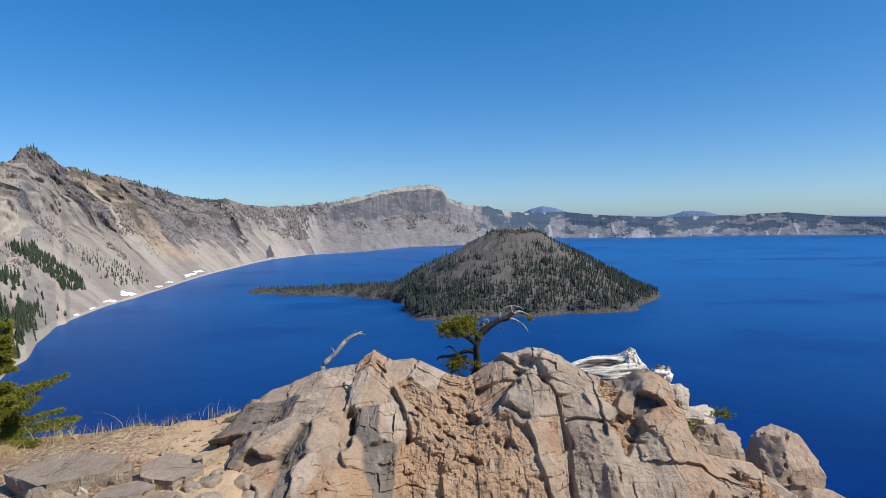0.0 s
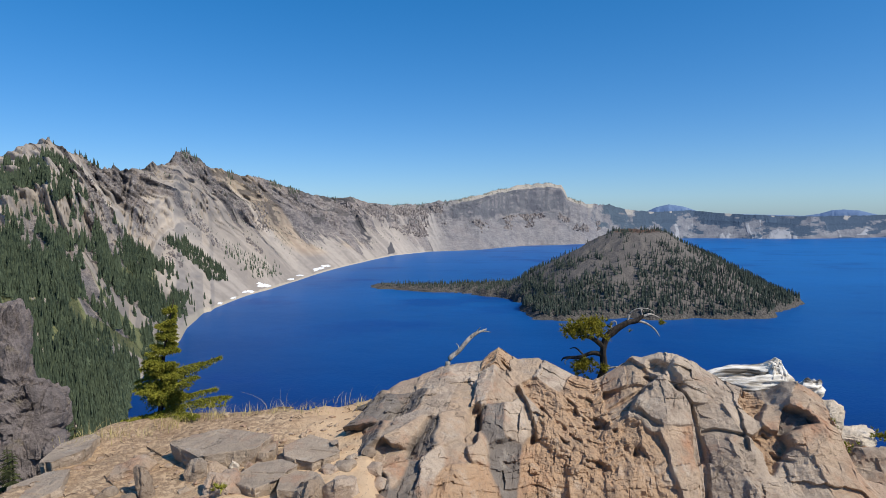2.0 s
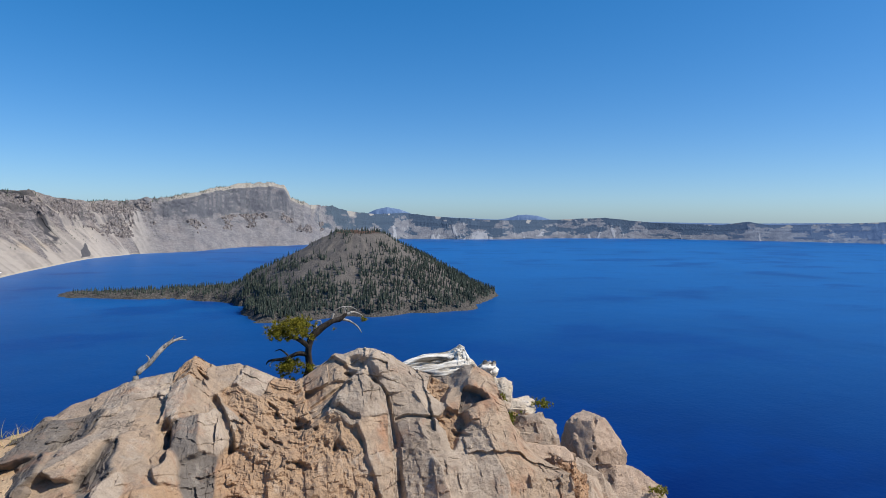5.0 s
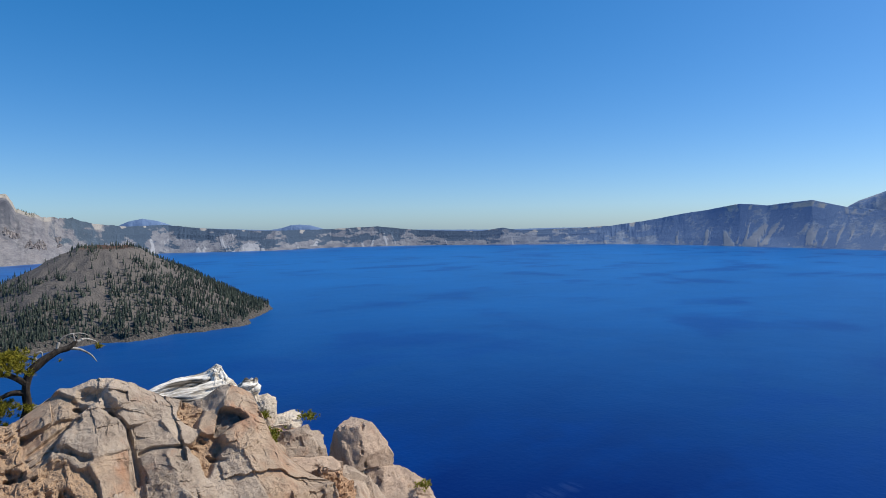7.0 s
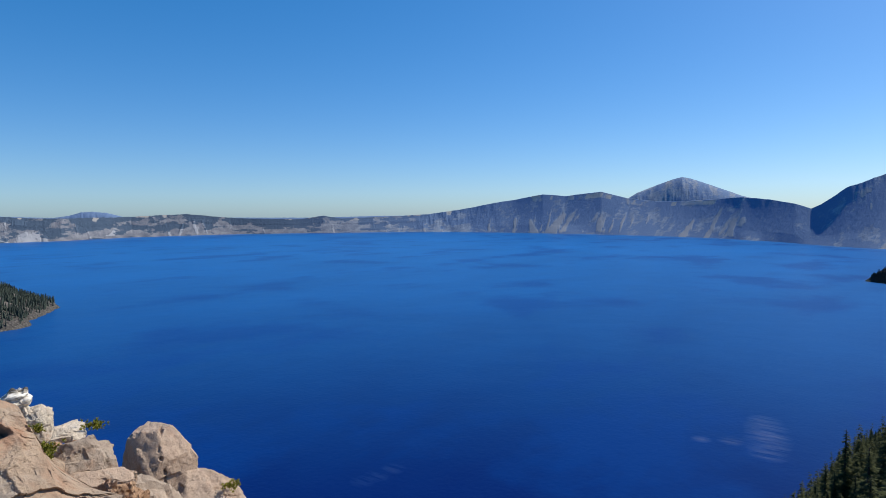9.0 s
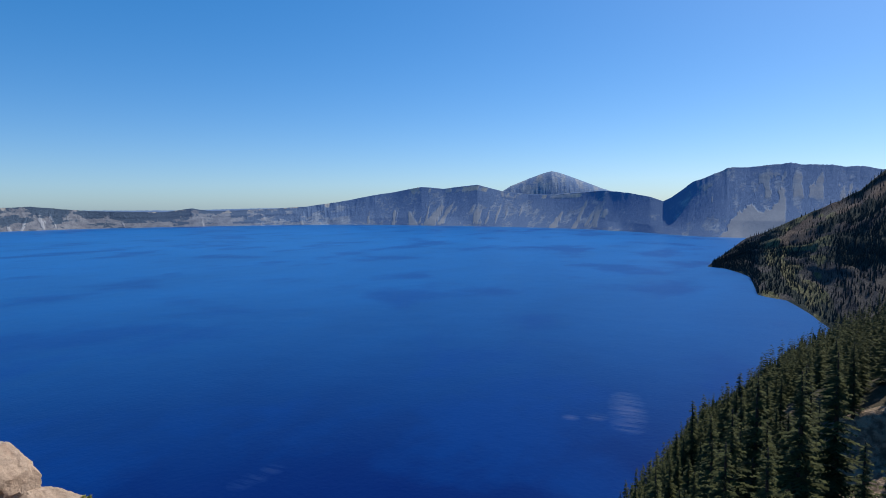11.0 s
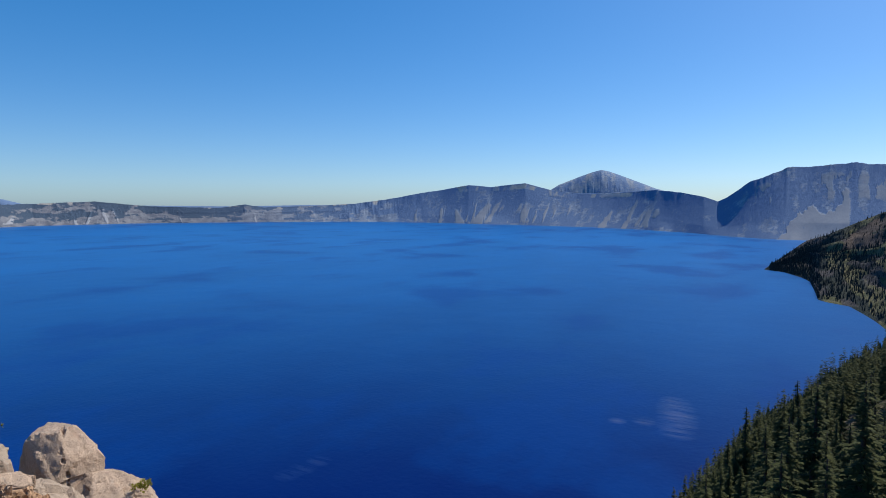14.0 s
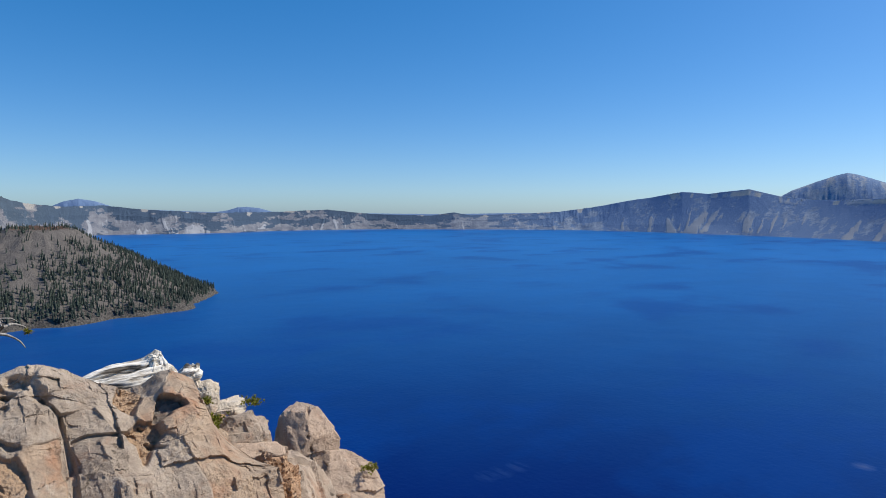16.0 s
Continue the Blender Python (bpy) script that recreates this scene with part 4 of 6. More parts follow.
ROCK = {
    "red": rock_material("pitted_red_rock", (0.47, 0.305, 0.195), (0.56, 0.385, 0.25), (0.42, 0.24, 0.14), (0.30, 0.19, 0.12), 0.55, 0.52, 0.9),
    "grey": rock_material("grey_andesite", (0.44, 0.375, 0.31), (0.57, 0.475, 0.385), (0.47, 0.28, 0.18), (0.19, 0.158, 0.135), 0.53, 0.54),
    "buff": rock_material("buff_andesite", (0.56, 0.438, 0.325), (0.46, 0.382, 0.304), (0.47, 0.27, 0.17), (0.20, 0.162, 0.135), 0.52, 0.55),
    "dark": rock_material("dark_andesite", (0.269, 0.228, 0.187), (0.384, 0.312, 0.242), (0.422, 0.288, 0.187), (0.128, 0.114, 0.099), 0.60, 0.52),
    "slab": rock_material("slab_andesite", (0.40, 0.342, 0.278), (0.52, 0.440, 0.352), (0.461, 0.324, 0.209), (0.243, 0.204, 0.171), 0.62, 0.60),
    "boulder": rock_material("pinkish_boulder", (0.60, 0.475, 0.375), (0.50, 0.41, 0.335), (0.46, 0.30, 0.22), (0.22, 0.175, 0.15), 0.62, 0.60),
    "pale": rock_material("bleached_stone", (0.720, 0.636, 0.506), (0.720, 0.680, 0.605), (0.576, 0.444, 0.308), (0.435, 0.360, 0.286), 0.62, 0.62),
}
ROCK_LABEL = {"boulder": "pinkish tan angular boulder beyond the outcrop", "red": "pitted reddish-brown volcanic rock in the outcrop", "grey": "weathered grey andesite rock of the lookout outcrop", "buff": "buff and grey weathered volcanic rock on the ledge",
              "dark": "dark grey jagged rock at the outcrop's foot", "slab": "flat grey rock slab lying on the sand", "pale": "small bleached white stone at the cliff edge"}
SPHERES = {}


def sphere(detail):
    if detail not in SPHERES:
        bm = bmesh.new()
        bmesh.ops.create_icosphere(bm, subdivisions=detail, radius=1)
        SPHERES[detail] = (np.array([v.co[:] for v in bm.verts]), np.array([[v.index for v in f.verts] for f in bm.faces]))
        bm.free()
    return SPHERES[detail]


def facets(x, y, z, size, seed, lean):
    """Offsets of a surface broken into flat-faced cells of about that size."""
    px, py, pz = x / size, y / size, z / size
    ix, iy, iz = np.floor(px).astype(np.int64), np.floor(py).astype(np.int64), np.floor(pz).astype(np.int64)
    best, off = np.full(px.shape, 9.0), np.zeros(px.shape)
    for dx in (-1, 0, 1):
        for dy in (-1, 0, 1):
            for dz in (-1, 0, 1):
                cx, cy, cz = ix + dx, iy + dy, iz + dz
                ox = px - cx - hash01(cx, cy, cz, seed)
                oy = py - cy - hash01(cx, cy, cz, seed + 1)
                oz = pz - cz - hash01(cx, cy, cz, seed + 2)
                dist = ox * ox + oy * oy + oz * oz
                level = hash01(cx, cy, cz, seed + 3) - 0.5
                slope = ox * (hash01(cx, cy, cz, seed + 4) - 0.5) + oy * (hash01(cx, cy, cz, seed + 5) - 0.5) + oz * (hash01(cx, cy, cz, seed + 6) - 0.5)
                near = dist < best
                best = np.where(near, dist, best)
                off = np.where(near, level + lean * slope, off)
    return off


def planes(x, y, z, size, seed, lean, bend=0.5):
    """Offsets of a surface cut by slanting planes that meet in sharp ridges."""
    px, py, pz = x / size, y / size, z / size
    ix, iy, iz = np.floor(px).astype(np.int64), np.floor(py).astype(np.int64), np.floor(pz).astype(np.int64)
    off = np.full(px.shape, 9.0)
    for dx in (-1, 0, 1):
        for dy in (-1, 0, 1):
            for dz in (-1, 0, 1):
                cx, cy, cz = ix + dx, iy + dy, iz + dz
                ox = px - cx - hash01(cx, cy, cz, seed)
                oy = py - cy - hash01(cx, cy, cz, seed + 1)
                oz = pz - cz - hash01(cx, cy, cz, seed + 2)
                slope = ox * (hash01(cx, cy, cz, seed + 4) - 0.5) + oy * (hash01(cx, cy, cz, seed + 5) - 0.5) + oz * (hash01(cx, cy, cz, seed + 6) - 0.5)
                off = np.minimum(off, bend * (ox * ox + oy * oy + oz * oz) + hash01(cx, cy, cz, seed + 3) - 0.5 + lean * slope)
    return off - np.percentile(off, 65)


def rock_shape(dims, turn, loc, seed, detail, kind):
    """A jointed block: rounded-off cutting planes, then ledges, joints and pits worn into it."""
    rng = np.random.default_rng(seed)
    u, faces = sphere(detail)
    n = rng.normal(size=(18 if kind == "red" else 10, 3))
    n[:, 2] = np.abs(n[:, 2]) * 0.8
    n = np.vstack([n / np.linalg.norm(n, axis=1)[:, None], np.eye(3), -np.eye(3), [(0.1, -0.75, 0.65)], [(-0.6, -0.5, 0.6)], [(0.65, -0.3, 0.65)]])
    h = np.concatenate([rng.uniform(0.66, 1.1, len(n) - 9), rng.uniform(0.9, 1.0, 6), rng.uniform(0.75, 0.98, 3)])
    if kind == "cube":
        h[:10], h[16:] = h[:10] * 1.25, 0.98
    p = 30 if kind == "red" else 70
    r = (np.clip(u @ n.T / h, 1e-6, None) ** p).sum(1) ** (-1 / p)
    r = np.minimum(r, 1.7)
    q = u * r[:, None] * np.array(dims) / 2
    rot = np.array(Euler([radians(a) for a in turn]).to_matrix())
    w = q @ rot.T + np.array(loc)
    out = u * np.array(dims)
    out = (out / np.linalg.norm(out, axis=1)[:, None]) @ rot.T
    k = np.clip(min(dims) / 0.7, 0.15, 1.0)
    x, y, z = w.T
    wx, wy, wz = x + 0.10 * vnoise(x * 3, y * 3, z * 3, 5), y + 0.10 * vnoise(x * 3, y * 3, z * 3, 6), z + 0.10 * vnoise(x * 3, y * 3, z * 3, 7)
    disp = 0.02 * k * fbm(x * 2.2, y * 2.2, z * 2.2, 11, 4)
    sc = np.clip(max(dims) / 0.9, 0.1, 1.0)
    amp = sc * (0.3 if kind == "cube" else 1.0)
    disp = disp + amp * (0.09 * planes(wx, wy, wz, 0.45 * sc, seed, 1.6, 0.15) + 0.045 * planes(wx, wy, wz, 0.18 * sc, seed + 50, 1.7, 0.2)) + 0.006 * planes(wx, wy, wz, 0.05, seed + 90, 1.6)
    joint = vnoise(wx * 2.6, wy * 1.2, wz * 1.0, 15)
    disp = disp - 0.07 * k * np.exp(-(joint / 0.025) ** 2)
    disp = disp + 0.006 * k * ridged(wx * 6, wy * 6, wz * 6, 13, 3)
    if kind == "red":
        pit = vnoise(wx * 9, wy * 9, wz * 9, 17) + 0.6 * vnoise(wx * 19, wy * 19, wz * 19, 18)
        disp = disp - 0.05 * k * step(0.05, 0.7, pit) - 0.08 * k * step(0.3, 0.7, vnoise(wx * 4, wy * 4, wz * 5, 19))
    disp = disp + 0.007 * fbm(x * 16, y * 16, z * 16, 20, 3)
    return w + out * disp[:, None], faces


def line_mask(x, z, lines, ragged=0.5):
    """1 along the given polylines of the (x, z) plane, falling off at their width, with ragged edges."""
    best = np.zeros_like(x)
    for points, wide in lines:
        near = np.full(x.shape, 9.0)
        for (x0, z0), (x1, z1) in zip(points, points[1:]):
            t = np.clip(((x - x0) * (x1 - x0) + (z - z0) * (z1 - z0)) / ((x1 - x0) ** 2 + (z1 - z0) ** 2), 0, 1)
            near = np.minimum(near, np.hypot(x - x0 - t * (x1 - x0), z - z0 - t * (z1 - z0)))
        best = np.maximum(best, np.exp(-((near / wide) * (1 + ragged * fbm(x * 9, z * 9, 0, 33, 3))) ** 4))
    return best


def slab_shape(dims, turn, loc, seed):
    """A flat broken slab: a level top with a many-cornered outline, sharp arrises and steep, undercut sides."""
    rng = np.random.default_rng(seed)
    w, d, t = dims
    th, row = np.meshgrid(np.linspace(0, 2 * np.pi, 240), np.arange(46))
    reach = np.full(th.shape, 9.0)
    for k in range(6):
        b = (k + rng.uniform(-0.3, 0.3)) * math.pi / 3
        h = rng.uniform(0.82, 1.0) / math.hypot(math.cos(b) / (w / 2), math.sin(b) / (d / 2))
        c = np.cos(th - b)
        reach = np.where(c > 0.05, np.minimum(reach, h / np.maximum(c, 0.05)), reach)
    down = np.clip((row - 29) / 16, 0, 1)
    r = np.where(row <= 28, (row / 28) ** 0.8 * 0.985, 1.0 - 0.02 * down - 0.10 * down ** 2) * reach
    z = np.where(row <= 28, 0.0, -0.006 - t * down)
    u, v = r * np.cos(th), r * np.sin(th)
    a = radians(turn[2])
    x, y = loc[0] + u * math.cos(a) - v * math.sin(a), loc[1] + u * math.sin(a) + v * math.cos(a)
    top = 1 - step(27, 30, row)
    z = z + top * (0.018 * planes(x, y, z, 0.20, seed, 1.4, 0.2) + 0.006 * planes(x, y, z, 0.06, seed + 3, 1.5, 0.2)) + u * math.tan(radians(turn[1])) + v * math.tan(radians(turn[0]))
    out = (1 - top) * (0.030 * planes(x, y, z * 0.6, 0.11, seed + 5, 1.6, 0.2) + 0.010 * planes(x, y, z, 0.04, seed + 7, 1.6, 0.2))
    x, y = x + out * np.cos(th + a), y + out * np.sin(th + a)
    return np.stack([x, y, z + loc[2] + t / 2], -1).reshape(-1, 3), grid_faces(*th.shape, True)


# ---- the outcrop: broken faces of bedrock between the sand and the crest ----
# each face: rock, place along the outcrop in metres, share of the way up, how far it stands out, how it turns sideways and up
# rock d: dark and splintered, its colour also paints shade on left-turned faces
HILL = [("d", -1.61, 0.76, 0.05, 1.6, 0), ("d", -1.43, 0.64, 0.1, -0.4, 0), ("d", -1.42, 0.41, 0.07, 1.2, 0), ("g", -1.25, 0.46, 0.1, 0, -0.5), ("b", -1.16, 0.35, 0.12, -0.5, 0),
        ("b", -1.23, 0.24, -0.02, 0, 0), ("d", -1.27, 0.60, 0.03, 0.8, 0), ("g", -1.07, 0.58, 0.06, -0.2, 0), ("d", -1.03, 0.32, 0.02, 1.8, 0), ("b", -0.89, 0.36, 0.08, -0.4, 0),
        ("d", -1.04, 0.24, 0.0, 1.5, 0), ("b", -1.34, 0.88, 0.02, 0, 0), ("g", -1.09, 0.82, 0.04, 0.1, 0)]
LOWER = [("d", -1.20, 0.08, 0.0, 1.5, 0), ("b", -1.15, 0.11, 0.05, -0.5, 0), ("d", -1.07, 0.09, 0.02, 0.8, 0), ("g", -0.96, 0.12, 0.1, -0.4, 0), ("b", -0.77, 0.17, 0.03, 0, 0),
         ("r", -0.74, 0.06, 0.05, 0, 0), ("b", -0.85, 0.57, 0.04, 0, 0), ("b", -0.71, 0.21, 0.1, -0.2, 0)]
PEAK = [("g", -0.92, 0.88, 0.03, 0.1, 0), ("r", -0.65, 0.89, 0.05, 0, 0), ("b", -0.40, 0.88, 0.04, -0.3, 0), ("g", -0.71, 0.66, 0.06, -0.1, 0), ("b", -0.56, 0.63, 0.03, 0.3, 0)]
PRISM = [("d", -0.61, 0.34, 0.06, 1.3, 0), ("g", -0.42, 0.42, 0.14, -0.3, 0), ("d", -0.51, 0.20, 0.06, 0.6, 0)]
MASS = [("g", -0.16, 0.81, 0.06, 0.1, 0), ("r", -0.22, 0.61, 0.06, 0.5, 0), ("r", 0.03, 0.73, 0.09, 0, 0), ("r", 0.19, 0.54, 0.07, 0.1, 0), ("r", -0.10, 0.35, 0.1, -0.1, 0),
        ("b", 0.46, 0.80, 0.0, -0.1, 0), ("b", 0.42, 0.63, -0.03, 0, -0.6), ("g", 0.61, 0.50, 0.12, 0.15, 0), ("g", 0.78, 0.50, 0.11, -0.4, 0)]
FACE = [("b", 0.79, 0.28, 0.09, -0.5, 0), ("r", 0.41, 0.32, 0.09, 0, 0), ("r", 0.17, 0.22, 0.1, 0, 0), ("r", -0.24, 0.17, 0.07, 0, 0), ("r", 0.58, 0.22, 0.08, -0.1, 0)]
DOME = [("g", 0.74, 0.96, 0.06, 0, 0), ("g", 0.95, 0.82, 0.07, -0.3, 0), ("g", 1.03, 0.70, 0.05, -0.1, 0), ("g", 1.22, 0.82, 0.05, 0.3, 0), ("g", 1.12, 0.51, 0.06, 0.5, 0),
        ("g", 1.31, 0.61, 0.09, -0.3, 0), ("g", 1.07, 0.26, 0.05, 0.7, 0), ("g", 1.28, 0.32, 0.1, -0.3, 0)]
RIBS = [("r", 1.46, 0.75, 0.0, 0, 0), ("r", 1.48, 0.41, 0.0, 0, 0), ("b", 1.58, 0.67, 0.07, -0.2, 0), ("g", 1.68, 0.86, 0.08, 0.6, 0), ("b", 1.80, 0.81, 0.08, -0.4, 0),
        ("d", 1.67, 0.62, -0.02, 0, 0), ("b", 1.73, 0.47, 0.09, -0.15, 0), ("g", 1.63, 0.30, 0.07, 0.1, 0), ("b", 1.85, 0.34, 0.06, -0.4, 0), ("b", 1.91, 0.72, 0.05, -0.6, 0)]
CREST_LINE = keyed([(-1.9, -0.08), (-1.83, 0.0), (-1.63, 0.04), (-1.47, 0.14), (-1.21, 0.19), (-1.05, 0.24), (-0.79, 0.25), (-0.71, 0.32), (-0.65, 0.36), (-0.58, 0.31), (-0.48, 0.25), (-0.29, 0.29),
                    (-0.1, 0.20), (0.03, 0.14), (0.19, 0.10), (0.32, 0.18), (0.39, 0.23), (0.53, 0.33), (0.61, 0.32), (0.75, 0.37), (0.9, 0.35), (1.07, 0.29), (1.26, 0.16), (1.41, 0.08), (1.59, 0.09),
                    (1.71, 0.17), (1.83, 0.17), (1.99, 0.10), (2.06, -0.13), (2.13, -0.26), (2.21, -0.38), (2.5, -0.75)])
CREST_Y = keyed([(-1.9, 5.2), (-1.2, 5.75), (-0.6, 6.05), (0, 5.95), (0.6, 6.0), (1.0, 6.0), (1.4, 5.95), (2.0, 5.85), (2.5, 5.8)])
FOOT_Y = keyed([(-1.9, 3.85), (-1.2, 3.9), (-0.7, 4.35), (-0.3, 4.9), (0.5, 4.95), (2.5, 4.95)])
FOOT_Z = keyed([(-1.9, -0.1), (-1.2, -0.12), (-0.8, -0.16), (-0.4, -0.42), (2.5, -0.5)])
CLEFTS = [([(0.7, 0.84), (0.78, 0.8), (0.85, 0.68)], 0.06, 0.11), ([(0.85, 0.68), (0.94, 0.55), (0.96, 0.43), (0.97, 0.24), (0.95, -0.19)], 0.018, 0.055), ([(-0.75, 0.46), (-0.71, 0.26)], 0.04, 0.14),
          ([(-0.45, 0.65), (-0.37, 0.52), (-0.32, 0.38), (-0.30, 0.27)], 0.026, 0.09), ([(1.0, 0.39), (1.1, 0.43), (1.35, 0.47)], 0.012, 0.05), ([(0.31, 0.59), (0.46, 0.61), (0.62, 0.65)], 0.020, 0.05)]
HOLLOWS = [(0.0, 0.64, 0.035), (0.05, 0.55, 0.05), (0.2, 0.51, 0.075), (0.27, 0.43, 0.05), (0.14, 0.71, 0.035), (0.4, 0.26, 0.06), (0.53, 0.22, 0.05), (-0.07, 0.31, 0.04), (0.02, 0.35, 0.045),
           (0.52, 0.48, 0.04), (0.61, 0.42, 0.035), (-0.2, 0.47, 0.04), (0.22, 0.17, 0.05), (0.63, 0.76, 0.03), (1.46, 0.52, 0.03), (1.53, 0.34, 0.04), (-0.58, 0.84, 0.03)]


def outcrop():
    faces = HILL + LOWER + PEAK + PRISM + MASS + FACE + DOME + RIBS
    share = [0] * len(HILL + LOWER) + [1] * len(PEAK + PRISM) + [2] * len(MASS + FACE) + [3] * len(DOME) + [4] * len(RIBS)
    x, t = np.meshgrid(np.arange(-1.88, 2.42, 0.0065), np.concatenate([np.arange(-0.25, 1, 0.0055), np.linspace(1, 1.35, 50)]))
    tc = np.clip(t, 0, 1)
    yf, yc, zc = FOOT_Y(x), CREST_Y(x), CREST_LINE(x) + 0.02
    y = yf + (yc - yf) * t
    zf = FOOT_Z(x)
    z = zf + (zc - zf) * (1 - (1 - tc) ** 1.35) + 1.3 * np.minimum(t, 0) - 1.6 * np.maximum(t - 1, 0) - 4 * np.maximum(t - 1, 0) ** 2
    # ragged partition into faces
    px = x + 0.030 * fbm(x * 4, t * 4, 0, 341, 3) + 0.007 * fbm(x * 22, t * 22, 0, 343, 2)
    pt = t + 0.030 * fbm(x * 4, t * 4, 0, 345, 3) + 0.007 * fbm(x * 22, t * 22, 0, 347, 2)
    first, second, pick = np.full(x.shape, 9.0), np.full(x.shape, 9.0), np.zeros(x.shape, int)
    for k, (rock, cx, ct, d, gx, gt) in enumerate(faces):
        far = np.hypot(px - cx, (pt - ct) * 1.05)
        second = np.minimum(second, np.maximum(first, far))
        pick = np.where(far < first, k, pick)
        first = np.minimum(first, far)
    table = np.array([q[1:] for q in faces])[pick]
    disp = table[..., 2] + 0.85 * np.clip(table[..., 3] * (x - table[..., 0]), -0.17, 0.17) + table[..., 4] * 0.6 * (t - table[..., 1])
    kinds = np.array([q[0] for q in faces])[pick]
    weight = {key: (kinds == key).astype(float) for key in "gbdr"}

    def blur(a, times):
        for _ in range(times):
            pad = np.pad(a, 1, mode="edge")
            a = (pad[:-2, 1:-1] + pad[2:, 1:-1] + pad[1:-1, :-2] + pad[1:-1, 2:] + 2 * a) / 6
        return a
    disp = blur(disp, 3)
    weight = {key: blur(a, 6) for key, a in weight.items()}
    disp = disp - 0.009 * np.exp(-((second - first) / 0.008) ** 2) * step(0.0, 0.4, vnoise(x * 5, t * 5, 0, 349))
    # flakes and chips of the sound rock, upright splinters of the dark faces
    sound, split, loose = weight["g"] + weight["b"], weight["d"], weight["r"]
    chip = step(-0.2, 0.3, vnoise(x * 3, y * 3, z * 3, 354))
    lie, out = pt * 1.05, disp * 0.7
    disp = disp + 0.034 * planes(px * 0.85, lie * 1.2, out, 0.22, 355, 1.7, 0.12) * (0.6 + 0.4 * sound)
    disp = disp + (0.011 + 0.016 * chip) * planes(px * 0.9, lie * 1.2, out, 0.09, 357, 1.7, 0.15) + (0.002 + 0.007 * chip) * planes(px, lie, out, 0.038, 359, 1.7, 0.2)
    disp = disp + split * (0.030 * planes(px * 1.2, lie * 1.0, out, 0.12, 361, 1.7, 0.15) + 0.014 * planes(px * 1.2, lie * 1.1, out, 0.045, 363, 1.7, 0.2))
    # breccia: clods, and hollows in rows that fall to the right
    dip, fall = px * 0.87 - lie * 0.5, px * 0.5 + lie * 0.87
    pit = vnoise(dip * 4.5, fall * 9, 0, 365) + 0.55 * vnoise(px * 13, lie * 15, 0, 366) + 0.2 * vnoise(px * 31, lie * 33, 0, 373)
    disp = disp + loose * (0.030 * planes(px, lie * 1.3, out, 0.13, 367, 1.4, 0.15) + 0.019 * planes(px * 0.85, lie * 1.35, out, 0.048, 368, 1.7, 0.2) + 0.007 * planes(px * 0.85, lie * 1.35, out, 0.021, 364, 1.8, 0.2) + 0.020 * fbm(px * 13, lie * 15, out * 13, 369, 5))
    disp = disp - loose * (0.026 * step(0.40, 0.80, pit) + 0.004 * step(0.25, 0.4, vnoise(px * 36, lie * 40, 0, 370)))
    for cx, ct, r in HOLLOWS:
        away = np.hypot((x - cx) * 0.75 + (t - ct) * 0.45, ((t - ct) * 0.9 + (x - cx) * 0.35) * 1.5) / r + 0.5 * fbm(x * 12, t * 12, 0, 371, 2)
        disp = disp - 0.060 * (1 - step(0.2, 1.0, away + 0.35 * fbm(x * 30, t * 30, 0, 374, 2)))
    for points, wide, deep in CLEFTS:
        disp = disp - deep * line_mask(x, t, [(points, wide)], 0.3)
    disp = disp + (0.010 * fbm(x * 7, y * 7, z * 7, 375, 3) + 0.007 * ridged(x * 17, y * 17, z * 17, 372, 4)) * (0.6 + 0.6 * chip)
    disp = disp * (1 - step(1.1, 1.35, t))
    verts = np.stack([x, y - 0.88 * disp, z + 0.47 * disp], -1).reshape(-1, 3)
    quads = grid_faces(*x.shape)
    owner = pick.ravel()[quads[:, 0]]
    masks = {"rust": loose.ravel(), "bare": weight["g"].ravel(), "dark": split.ravel()}
    for group, rock in enumerate(("buff", "grey", "red", "grey", "buff")):
        first_of = share.index(group)
        rock_body = tagged(empty("bedrock", (faces[first_of][1], 5.3, -0.5)), ROCK_LABEL[rock], "rock", group="bedrock of the lookout outcrop")
        for k in range(len(faces)):
            mine = quads[owner == k]
            if share[k] != group or not len(mine):
                continue
            used, index = np.unique(mine, return_inverse=True)
            part = mesh_object("broken_face", verts[used] - np.array(rock_body.location), index.reshape(mine.shape), ROCK["buff"], masks={key: a[used] for key, a in masks.items()}, parent=rock_body)
            part.data.set_sharp_from_angle(angle=radians(20))


outcrop()

